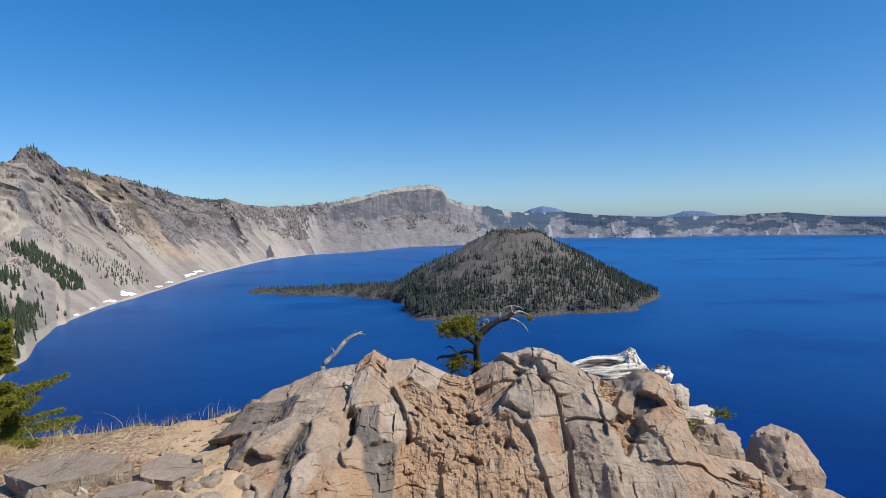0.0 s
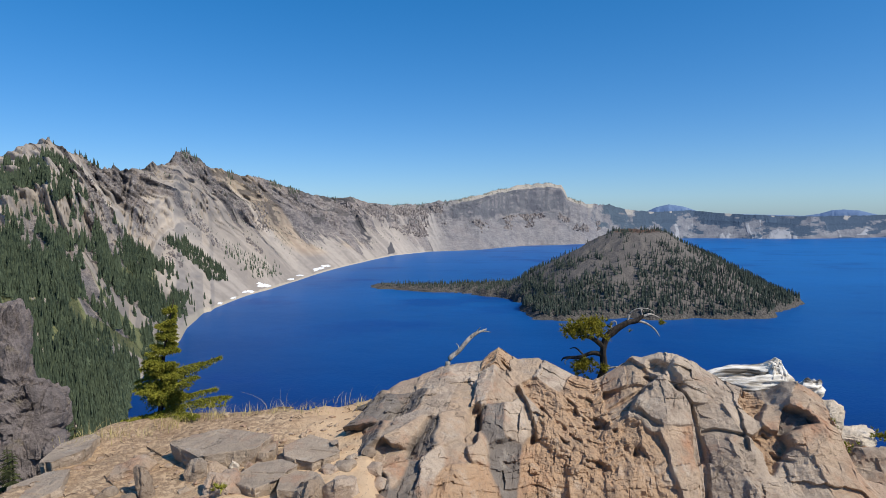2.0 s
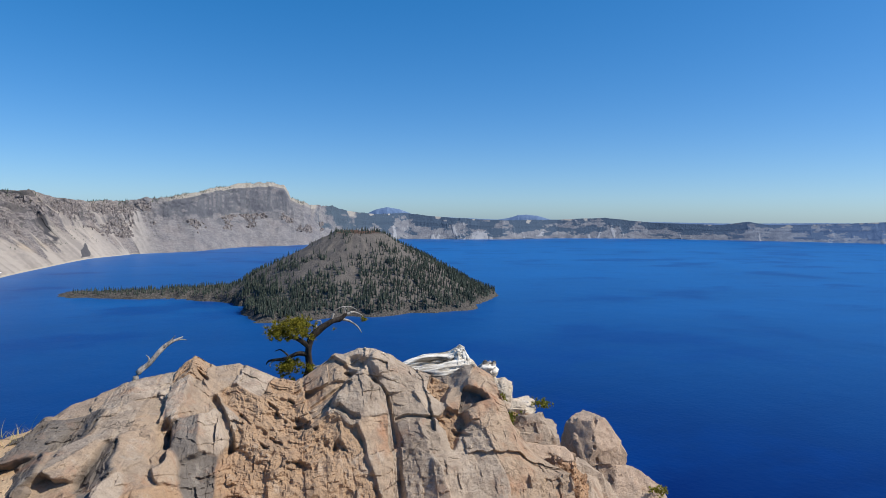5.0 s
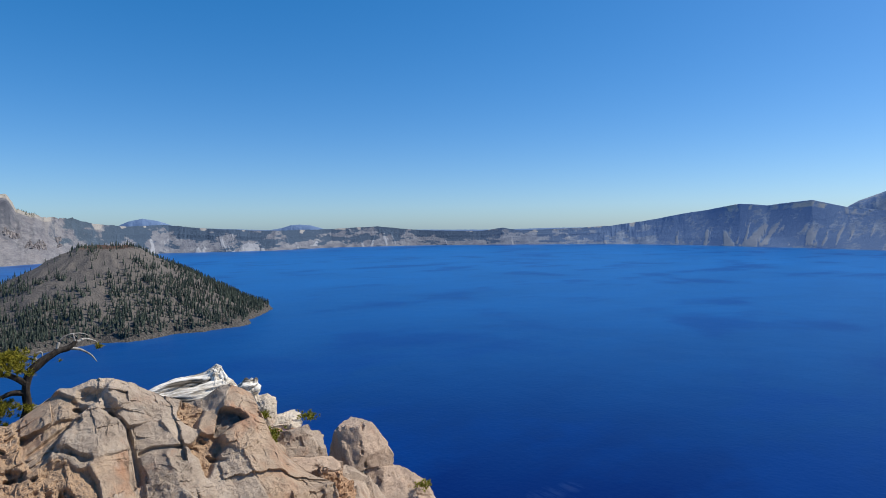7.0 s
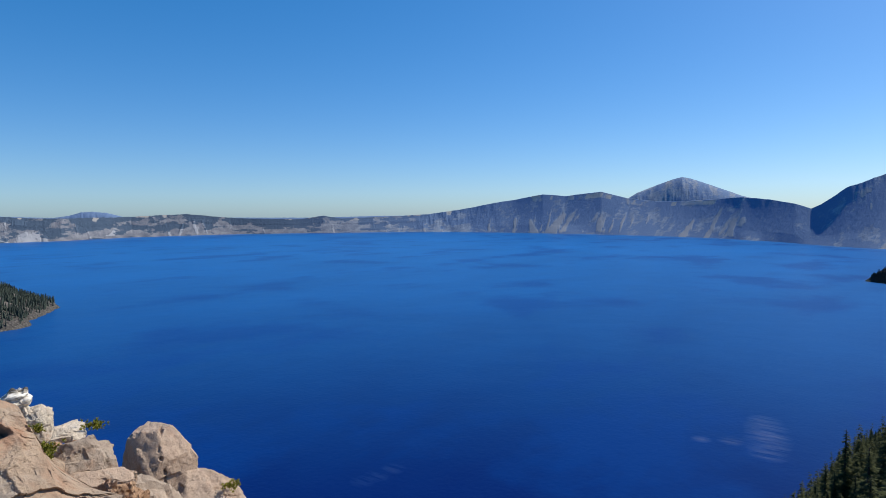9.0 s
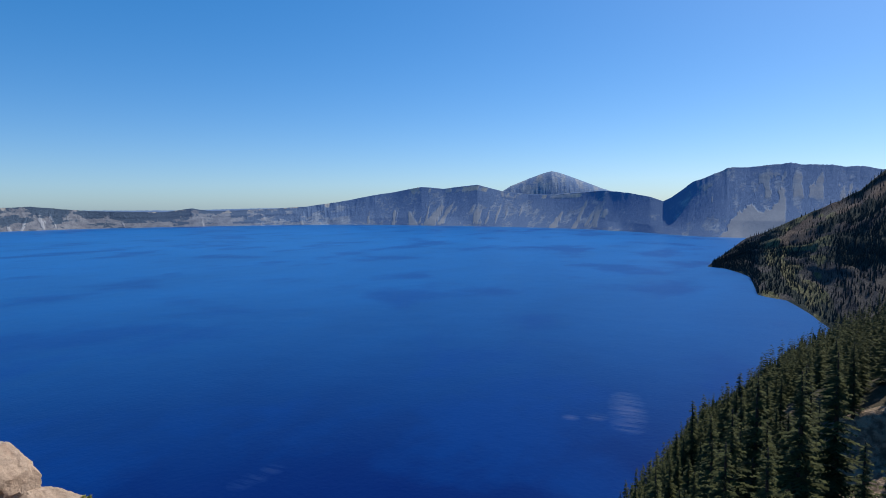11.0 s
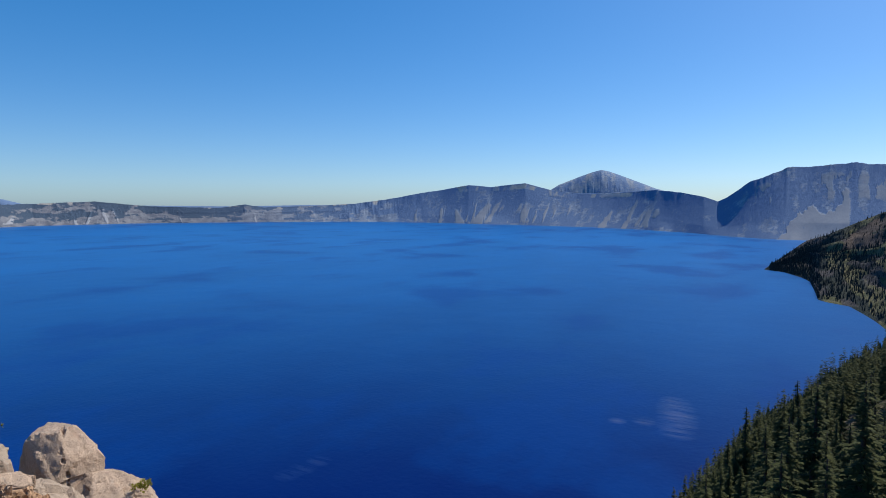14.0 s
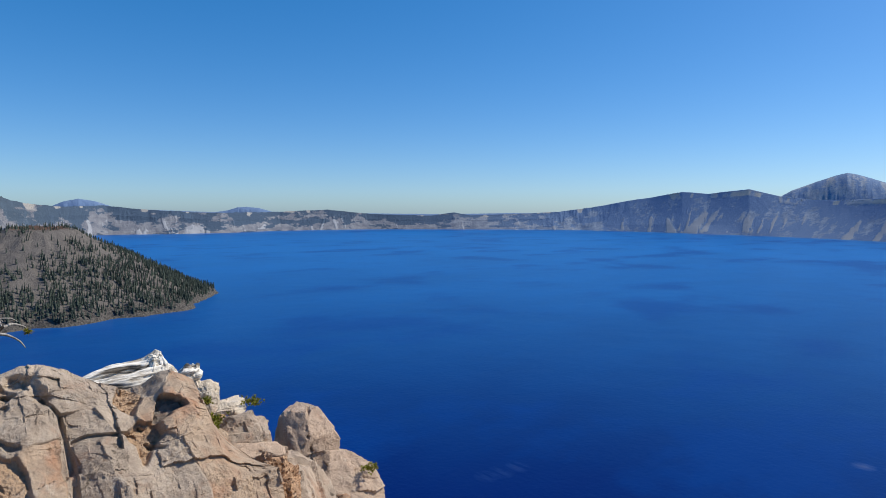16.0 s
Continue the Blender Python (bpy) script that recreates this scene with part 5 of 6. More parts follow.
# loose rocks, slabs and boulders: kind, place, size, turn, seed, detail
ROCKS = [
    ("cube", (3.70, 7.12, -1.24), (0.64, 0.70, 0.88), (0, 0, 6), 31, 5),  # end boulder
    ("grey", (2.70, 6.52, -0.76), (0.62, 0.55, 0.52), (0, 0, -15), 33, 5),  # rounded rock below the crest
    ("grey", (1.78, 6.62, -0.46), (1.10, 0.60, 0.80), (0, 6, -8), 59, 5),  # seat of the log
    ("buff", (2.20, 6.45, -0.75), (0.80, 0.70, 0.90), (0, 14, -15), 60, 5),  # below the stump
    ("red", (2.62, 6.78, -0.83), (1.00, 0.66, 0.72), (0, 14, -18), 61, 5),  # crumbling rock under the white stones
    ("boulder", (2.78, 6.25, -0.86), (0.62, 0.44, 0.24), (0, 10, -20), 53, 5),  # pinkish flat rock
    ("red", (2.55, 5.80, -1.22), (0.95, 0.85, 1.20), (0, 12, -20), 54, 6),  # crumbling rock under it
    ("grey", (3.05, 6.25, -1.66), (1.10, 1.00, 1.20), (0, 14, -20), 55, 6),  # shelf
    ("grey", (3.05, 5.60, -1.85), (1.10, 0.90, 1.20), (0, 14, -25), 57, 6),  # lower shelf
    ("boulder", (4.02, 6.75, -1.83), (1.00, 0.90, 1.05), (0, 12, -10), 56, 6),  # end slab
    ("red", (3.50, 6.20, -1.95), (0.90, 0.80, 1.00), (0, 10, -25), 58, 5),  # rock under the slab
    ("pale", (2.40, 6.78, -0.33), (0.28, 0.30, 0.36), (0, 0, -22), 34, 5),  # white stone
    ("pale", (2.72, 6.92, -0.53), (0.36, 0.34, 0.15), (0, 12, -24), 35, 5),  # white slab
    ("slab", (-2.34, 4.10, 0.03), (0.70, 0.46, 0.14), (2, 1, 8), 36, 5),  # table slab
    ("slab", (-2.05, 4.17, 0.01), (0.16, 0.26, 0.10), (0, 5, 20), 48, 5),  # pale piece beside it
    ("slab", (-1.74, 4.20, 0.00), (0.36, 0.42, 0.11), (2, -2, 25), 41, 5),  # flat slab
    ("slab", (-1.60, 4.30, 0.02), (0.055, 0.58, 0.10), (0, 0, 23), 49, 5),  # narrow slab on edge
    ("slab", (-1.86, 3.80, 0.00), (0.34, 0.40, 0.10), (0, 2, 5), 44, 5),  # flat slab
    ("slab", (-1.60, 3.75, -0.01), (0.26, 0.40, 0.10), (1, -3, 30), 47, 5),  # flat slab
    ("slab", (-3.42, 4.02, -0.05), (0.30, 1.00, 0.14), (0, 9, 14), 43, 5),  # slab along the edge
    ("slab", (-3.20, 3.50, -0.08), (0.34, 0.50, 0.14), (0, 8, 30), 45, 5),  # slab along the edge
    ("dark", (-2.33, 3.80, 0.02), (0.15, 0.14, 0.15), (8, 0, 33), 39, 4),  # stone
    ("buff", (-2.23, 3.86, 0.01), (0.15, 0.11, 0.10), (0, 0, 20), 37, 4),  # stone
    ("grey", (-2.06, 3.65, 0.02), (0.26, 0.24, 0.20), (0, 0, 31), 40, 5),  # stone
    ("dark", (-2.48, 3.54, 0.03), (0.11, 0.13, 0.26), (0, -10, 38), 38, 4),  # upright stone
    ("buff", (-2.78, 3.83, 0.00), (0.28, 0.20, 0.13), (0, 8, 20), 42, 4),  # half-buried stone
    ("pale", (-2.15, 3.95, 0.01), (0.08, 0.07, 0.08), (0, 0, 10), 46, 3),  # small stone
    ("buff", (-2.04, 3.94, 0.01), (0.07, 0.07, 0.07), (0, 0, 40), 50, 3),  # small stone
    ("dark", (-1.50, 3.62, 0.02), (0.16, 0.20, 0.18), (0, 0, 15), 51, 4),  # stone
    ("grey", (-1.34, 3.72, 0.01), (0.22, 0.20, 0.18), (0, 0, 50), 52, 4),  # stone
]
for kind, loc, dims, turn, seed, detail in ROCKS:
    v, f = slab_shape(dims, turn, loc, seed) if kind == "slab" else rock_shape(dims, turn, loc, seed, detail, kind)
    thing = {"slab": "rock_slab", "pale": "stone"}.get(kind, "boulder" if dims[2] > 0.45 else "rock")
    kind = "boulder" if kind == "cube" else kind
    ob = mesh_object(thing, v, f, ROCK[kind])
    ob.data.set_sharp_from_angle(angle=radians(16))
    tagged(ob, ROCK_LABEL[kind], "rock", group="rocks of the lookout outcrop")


rng = np.random.default_rng(317)
for k in range(18):
    az, d = rng.uniform(-40, -15), rng.uniform(3.75, 5.0)
    x, y = polar(az, d)
    size = rng.uniform(0.04, 0.11)
    kind = ("buff", "grey", "dark", "slab")[k % 4]
    v, f = rock_shape((size * rng.uniform(1, 1.6), size * rng.uniform(0.8, 1.3), size * rng.uniform(0.5, 0.9)), (rng.uniform(-12, 12), rng.uniform(-12, 12), rng.uniform(0, 360)), (x, y, float(ledge_height(x, y)) + size * 0.14), 800 + k, 3, kind)
    ob = mesh_object("stone", v, f, ROCK[kind])
    ob.data.set_sharp_from_angle(angle=radians(32))
    tagged(ob, "small angular broken stone lying on the sand", "stone", group="loose stones on the ledge")


def scatter_stones(name, n, box, lo, hi, seed, label, material):
    rng = np.random.default_rng(seed)
    u, f = sphere(1)
    x, y = rng.uniform(box[0], box[1], n), rng.uniform(box[2], box[3], n)
    az, r = np.degrees(np.arctan2(x, y)), np.hypot(x, y)
    ok = r < EDGE(az) - 0.1
    x, y = x[ok], y[ok]
    s = lo * (hi / lo) ** (rng.uniform(0, 1, len(x)) ** 2.2)
    jit = rng.uniform(0.7, 1.3, (len(x), len(u), 1))
    stretch = rng.uniform(0.6, 1.3, (len(x), 1, 3)) * np.array([1, 1, 0.65])
    v = u[None] * jit * stretch * s[:, None, None]
    v = v + np.stack([x, y, ledge_height(x, y) + 0.2 * s], -1)[:, None, :]
    ff = (f[None] + (np.arange(len(x)) * len(u))[:, None, None]).reshape(-1, 3)
    return tagged(mesh_object(name, v.reshape(-1, 3), ff, material, smooth=False), label, "gravel", kind="stuff")


scatter_stones("gravel", 2600, (-5.5, 1.5, 2.0, 6.0), 0.004, 0.035, 321, "small loose stones scattered on the sand", ROCK["buff"])
scatter_stones("rubble", 500, (0.5, 5.0, 3.5, 8.5), 0.01, 0.07, 323, "loose rubble between the boulders", ROCK["red"])


# ---- tubes for wood ----
def tube(path, radii, sides=14, steps=6, seed=0, groove=0.0, ribs=5, wobble=0.0):
    """A smooth limb along path (points in metres), with lengthwise grooves."""
    P, R = np.array(path, float), np.array(radii, float)
    t = np.linspace(0, len(P) - 1, (len(P) - 1) * steps + 1)
    i = np.clip(t.astype(int), 0, len(P) - 2)
    f = (t - i)[:, None]
    P0, P1, P2, P3 = P[np.clip(i - 1, 0, None)], P[i], P[i + 1], P[np.clip(i + 2, None, len(P) - 1)]
    c = 0.5 * (2 * P1 + (P2 - P0) * f + (2 * P0 - 5 * P1 + 4 * P2 - P3) * f ** 2 + (3 * P1 - P0 - 3 * P2 + P3) * f ** 3)
    r = np.interp(t, np.arange(len(R)), R)
    tan = np.gradient(c, axis=0)
    tan /= np.linalg.norm(tan, axis=1)[:, None] + 1e-9
    up = np.where(np.abs(tan[:, 2:3]) > 0.9, np.array([[1.0, 0, 0]]), np.array([[0, 0, 1.0]]))
    s = np.cross(tan, up)
    s /= np.linalg.norm(s, axis=1)[:, None] + 1e-9
    n = np.cross(s, tan)
    a = np.linspace(0, 2 * np.pi, sides, endpoint=False)
    tw = np.linspace(0, 1.3, len(t))[:, None]
    rad = r[:, None] * (1 + groove * np.sin(ribs * (a[None] + tw) + 1.5 * vnoise(t[:, None] * 0.7, a[None] * 0, 0, seed)) + wobble * vnoise(t[:, None] * 1.3, np.cos(a)[None] * 2, np.sin(a)[None] * 2, seed + 1))
    v = c[:, None] + rad[..., None] * (np.cos(a)[None, :, None] * s[:, None] + np.sin(a)[None, :, None] * n[:, None])
    m = len(t)
    idx = np.arange(m * sides).reshape(m, sides)
    q = np.stack([idx[:-1], np.roll(idx[:-1], -1, 1), np.roll(idx[1:], -1, 1), idx[1:]], -1).reshape(-1, 4)
    v = np.vstack([v.reshape(-1, 3), c[:1], c[-1:]])
    cap0 = np.stack([np.roll(idx[0], -1), idx[0], np.full(sides, m * sides), np.full(sides, m * sides)], -1)
    cap1 = np.stack([idx[-1], np.roll(idx[-1], -1), np.full(sides, m * sides + 1), np.full(sides, m * sides + 1)], -1)
    tri = np.vstack([q[:, [0, 1, 2]], q[:, [0, 2, 3]], cap0[:, :3], cap1[:, :3]])
    return v, tri


def join(pieces):
    vs, fs, b = [], [], 0
    for v, f in pieces:
        vs.append(np.asarray(v))
        fs.append(np.asarray(f) + b)
        b += len(v)
    return np.concatenate(vs), np.concatenate(fs)


def bark_material(name, dark, light, scale):
    m = Nodes(name)
    g = m.noise(scale, 6, 0.65, at=m.local, stretch=(1, 1, 0.22))
    f = m.noise(scale * 5, 4, 0.6, at=m.local)
    c = m.mix(m.ramp(g, (0.38, 0.0), (0.62, 1.0)), dark, light)
    return m.done(c, 0.85, m.bump(m.math("ADD", g, m.math("MULTIPLY", f, 0.4)), 0.8, 0.01), 0.2)


def driftwood_material():
    m = Nodes("bleached_wood")
    g = m.noise(30, 5, 0.6, at=m.local, stretch=(0.12, 1, 1))
    b = m.noise(5, 4, 0.6, at=m.local)
    c = m.mix(m.ramp(g, (0.40, 0.0), (0.56, 1.0)), (0.42, 0.37, 0.30), (0.82, 0.78, 0.70))
    c = m.mix(m.ramp(b, (0.55, 0.0), (0.75, 0.5)), c, (0.42, 0.36, 0.28))
    c = m.mix(m.ramp(m.noise(11, 3, 0.5, at=m.local, stretch=(0.10, 1, 1)), (0.36, 0.9), (0.42, 0.0)), c, (0.07, 0.055, 0.04))
    return m.done(c, 0.8, m.bump(g, 1.0, 0.02), 0.2)


M_BARK = bark_material("pine_bark", (0.018, 0.015, 0.013), (0.065, 0.053, 0.044), 30)
M_GREY_BARK = bark_material("weathered_branch", (0.16, 0.145, 0.13), (0.42, 0.39, 0.35), 40)
M_DRIFT = driftwood_material()
M_PINE = leaf_material("pine_needles", (0.085, 0.085, 0.012), (0.27, 0.235, 0.03), 12)
M_FIR = leaf_material("hemlock_needles", (0.075, 0.090, 0.012), (0.27, 0.26, 0.04), 9)
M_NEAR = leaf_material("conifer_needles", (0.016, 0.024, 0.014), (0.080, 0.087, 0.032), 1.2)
# lightened base colour paints in sun shining through the hemlock's needles
M_SUNNY = leaf_material("sun_painted_needles", (0.26, 0.31, 0.03), (0.50, 0.54, 0.08), 6)
M_GRASS = leaf_material("dry_grass", (0.34, 0.26, 0.10), (0.55, 0.46, 0.22), 6)
M_HERB = leaf_material("low_shrub", (0.13, 0.14, 0.02), (0.34, 0.33, 0.06), 14)


def needles(points, ways, length, width, per, seed, spread=0.8):
    """Tufts of thin needles at points, leaning along ways."""
    rng = np.random.default_rng(seed)
    P, W = np.repeat(np.asarray(points, float), per, 0), np.repeat(np.asarray(ways, float), per, 0)
    d = W / (np.linalg.norm(W, axis=1)[:, None] + 1e-9) + rng.normal(0, spread, P.shape)
    d /= np.linalg.norm(d, axis=1)[:, None]
    s = np.cross(d, rng.normal(size=P.shape))
    s /= np.linalg.norm(s, axis=1)[:, None] + 1e-9
    L = length * rng.uniform(0.6, 1.2, (len(P), 1))
    a, b, c = P - s * width, P + s * width, P + d * L
    v = np.stack([a, b, c], 1).reshape(-1, 3)
    return v, np.arange(len(v)).reshape(-1, 3)


# ---- gnarled pine behind the outcrop ----
def gnarled_pine(loc):
    tree = tagged(empty("pine_tree", loc), "small gnarled pine with yellow-green needles and bare branches", "tree")
    k = 0.0058

    def at(px, pz, dy=0.0):
        return (px * k, dy, pz * k)

    limbs = [
        tube([at(-8, -45), at(-2, -10), at(6, 20), at(4, 50), at(10, 72), at(18, 82)], [0.042, 0.036, 0.032, 0.030, 0.029, 0.026], seed=1, groove=0.10, wobble=0.25),
        tube([at(10, 72), at(26, 88), at(44, 98), at(58, 102), at(70, 112)], [0.034, 0.030, 0.028, 0.024, 0.010], seed=2, groove=0.1, wobble=0.35),
        tube([at(6, 55), at(-8, 66), at(-22, 72), at(-36, 70)], [0.034, 0.024, 0.016, 0.008], seed=3, wobble=0.3),
        tube([at(4, 42), at(-14, 44), at(-36, 36), at(-60, 34), at(-66, 28)], [0.026, 0.02, 0.016, 0.011, 0.004], seed=4, wobble=0.3),
        tube([at(-30, 42), at(-42, 52), at(-52, 50)], [0.010, 0.007, 0.003], seed=5),
    ]
    v, f = join(limbs)
    part_mesh("trunk", v, f, M_BARK, tree)
    dead = [
        ([at(70, 110), at(82, 112, 0.05), at(96, 106, 0.07), at(99, 100, 0.08)], [0.013, 0.010, 0.007, 0.004]),
        ([at(58, 102), at(74, 98), at(88, 88), at(96, 76)], [0.013, 0.010, 0.007, 0.003]),
        ([at(44, 100), at(48, 114), at(60, 122), at(78, 122), at(88, 116)], [0.012, 0.009, 0.007, 0.005, 0.003]),
        ([at(68, 110), at(66, 122), at(70, 118)], [0.009, 0.006, 0.003]),
        ([at(20, 82), at(16, 96), at(24, 100), at(26, 90)], [0.010, 0.008, 0.006, 0.004]),
        ([at(10, 18), at(30, 22), at(46, 18)], [0.012, 0.008, 0.003]),
        ([at(-50, 36), at(-60, 28), at(-58, 22)], [0.008, 0.006, 0.003]),
        ([at(-10, -20), at(-40, -18), at(-58, -20)], [0.012, 0.008, 0.004]),
    ]
    for path, radii in dead:
        v, f = tube(path, radii, sides=8, seed=len(path), wobble=0.25)
        part_mesh("bare_branch", v, f, M_GREY_BARK, tree)
    rng = np.random.default_rng(41)
    pads = [((-22, 86), (40, 0.26, 15), 210), ((-46, 80), (20, 0.18, 9), 70), ((-10, 98), (24, 0.2, 7), 80), ((-26, 26), (20, 0.16, 10), 80), ((-34, 16), (16, 0.12, 8), 50), ((4, 20), (10, 0.1, 10), 26), ((-24, -8), (16, 0.12, 6), 30), ((99, 100), (3, 0.02, 4), 8)]
    for (cx, cz), (rx, ry, rz), n in pads:
        p = rng.normal(0, 0.48, (n, 3)) * np.array([rx * k, ry, rz * k]) + np.array([cx * k, 0, cz * k])
        v, f = needles(p, np.tile([0, -0.1, 0.5], (n, 1)) + rng.normal(0, 0.4, (n, 3)), 0.045, 0.0028, 26, 43 + n, 0.7)
        part_mesh("needle_clump", v, f, M_PINE, tree, smooth=False)
    return tree


def part_mesh(name, v, f, material, parent, label="", smooth=True):
    ob = mesh_object(name, v, f, material, smooth, parent=parent)
    return tagged(ob, label)


gnarled_pine((0.30, 6.62, -0.02))

# dead branch beside the outcrop
v, f = tube([(0, 0, -0.3), (0.03, 0, 0.0), (0.12, 0.05, 0.10), (0.22, 0.1, 0.22), (0.30, 0.15, 0.27), (0.38, 0.2, 0.30)], [0.022, 0.021, 0.019, 0.016, 0.011, 0.004], seed=51, wobble=0.6)
dead = tagged(empty("dead_branch", (-1.19, 6.2, 0.19)), "leaning dead grey branch with lichen tufts", "branch")
part_mesh("stem", v, f, M_GREY_BARK, dead)
for a, b in (((0.30, 0.15, 0.27), (0.42, 0.18, 0.27)), ((0.24, 0.1, 0.23), (0.33, 0.1, 0.33)), ((0.12, 0.05, 0.1), (0.09, 0.08, 0.17))):
    mid = [(p + q) / 2 + 0.01 for p, q in zip(a, b)]
    v, f = tube([a, mid, b], [0.008, 0.006, 0.002], sides=7, seed=53)
    part_mesh("twig", v, f, M_GREY_BARK, dead)


# ---- bleached driftwood log ----
def driftwood(loc, turn):
    log = tagged(empty("driftwood_log", loc), "bleached white twisted log lying on the outcrop", "log")
    log.rotation_euler = (0, 0, radians(turn))
    for name, path, radii, seed in (
            ("upper_limb", [(-0.46, 0, 0.05), (-0.30, 0, 0.09), (-0.10, 0.02, 0.115), (0.06, 0.02, 0.12), (0.18, 0.0, 0.14)], [0.022, 0.040, 0.054, 0.066, 0.075], 61),
            ("lower_limb", [(-0.42, -0.04, 0.02), (-0.26, -0.07, 0.01), (-0.08, -0.08, 0.005), (0.08, -0.06, 0.03), (0.22, -0.02, 0.06)], [0.022, 0.050, 0.068, 0.080, 0.08], 62),
            ("under_limb", [(-0.20, -0.02, -0.06), (-0.06, -0.04, -0.07), (0.10, -0.03, -0.05), (0.26, 0.0, 0.0)], [0.022, 0.042, 0.056, 0.06], 67),
            ("root_knob", [(0.14, 0, -0.03), (0.16, 0, 0.08), (0.18, 0, 0.17), (0.22, 0, 0.245)], [0.085, 0.080, 0.062, 0.030], 63),
            ("root_fold", [(0.25, -0.04, -0.08), (0.25, -0.05, 0.05), (0.235, -0.03, 0.15), (0.215, -0.02, 0.22)], [0.06, 0.05, 0.036, 0.018], 64),
            ("root_flute", [(0.10, -0.06, -0.02), (0.14, -0.07, 0.08), (0.165, -0.05, 0.18), (0.17, -0.03, 0.21)], [0.04, 0.036, 0.026, 0.012], 68),
            ("root_spur", [(0.24, 0, 0.08), (0.31, 0.02, 0.05), (0.37, 0.04, -0.02), (0.42, 0.04, -0.08)], [0.05, 0.042, 0.034, 0.018], 65)):
        v, f = tube(path, radii, sides=40, steps=12, seed=seed, groove=0.10, ribs=11, wobble=0.34)
        part_mesh(name, v, f, M_DRIFT, log)
    return log


driftwood((1.70, 6.60, 0.0), 0)
chunk = tagged(empty("driftwood_stump", (2.27, 6.80, -0.09)), "short bleached white broken stump of driftwood", "log")
for name, path, radii, seed in (("stump_body", [(-0.12, 0, -0.05), (-0.04, 0, -0.01), (0.04, 0, 0.02), (0.085, 0, 0.06)], [0.045, 0.085, 0.085, 0.045], 66), ("splinter", [(0.0, -0.03, 0.0), (0.05, -0.03, 0.06), (0.08, -0.03, 0.11)], [0.05, 0.035, 0.01], 69)):
    v, f = tube(path, radii, sides=32, steps=10, seed=seed, groove=0.18, ribs=7, wobble=0.4)
    part_mesh(name, v, f, M_DRIFT, chunk)


# ---- conifers with real branches ----
def conifer_parts(height, seed, whorls, branch, droop, tuft, width, bare=0.12):
    """Trunk and crown meshes of a conifer: whorls of drooping boughs carrying flat sprays."""
    rng = np.random.default_rng(seed)
    lean = rng.normal(0, 0.02, 2)
    trunk = tube([(0, 0, 0), (lean[0] * height * 0.5, lean[1] * height * 0.5, height * 0.5), (lean[0] * height, lean[1] * height, height)], [0.022 * height, 0.013 * height, 0.002 * height], sides=8, steps=5, seed=seed, wobble=0.1)
    V, F, b = [], [], 0
    for i in range(whorls):
        f = bare + (1 - bare) * (i / whorls) ** 0.9
        n = rng.integers(5, 8)
        L = branch * height * ((1 - f) ** 0.8 + 0.05)
        for k in range(n):
            a = rng.uniform(0, 6.283)
            ln = L * rng.uniform(0.55, 1.2)
            z0 = height * f + rng.uniform(-0.5, 0.5) * height / whorls
            m = max(3, int(6 * ln / (branch * height) + 2))
            s = (np.arange(m) + 0.6) / m
            out = np.array([np.cos(a), np.sin(a)])
            sag = droop * ln * (s ** 1.6) - 0.12 * ln * s
            c = np.column_stack([out[0] * ln * s + lean[0] * z0, out[1] * ln * s + lean[1] * z0, z0 - sag])
            side = np.array([-out[1], out[0], 0])
            for sg in (-1, 1):
                w = tuft * ln * (1.05 - s) * rng.uniform(0.7, 1.3, m) + 0.012 * height
                tip = c + side * (sg * w)[:, None] + np.column_stack([out[0] * w * 0.7, out[1] * w * 0.7, -0.35 * w + rng.normal(0, 0.1, m) * w])
                half = width * ln / m
                p0, p1 = c - np.append(out, 0) * half, c + np.append(out, 0) * half
                V.append(np.stack([p0, p1, tip], 1).reshape(-1, 3))
                F.append(np.arange(3 * m).reshape(-1, 3) + b)
                b += 3 * m
    return trunk, (np.concatenate(V), np.concatenate(F))


def conifer(name, height, seed, whorls, label, material, branch=0.2, droop=0.35, tuft=0.5, width=0.9, group=""):
    tree = tagged(empty(name, (0, 0, 0)), label, "tree", group=group)
    trunk, crown = conifer_parts(height, seed, whorls, branch, droop, tuft, width)
    part_mesh("trunk", *trunk, M_BARK, tree)
    part_mesh("crown", *crown, material, tree, smooth=False)
    return tree


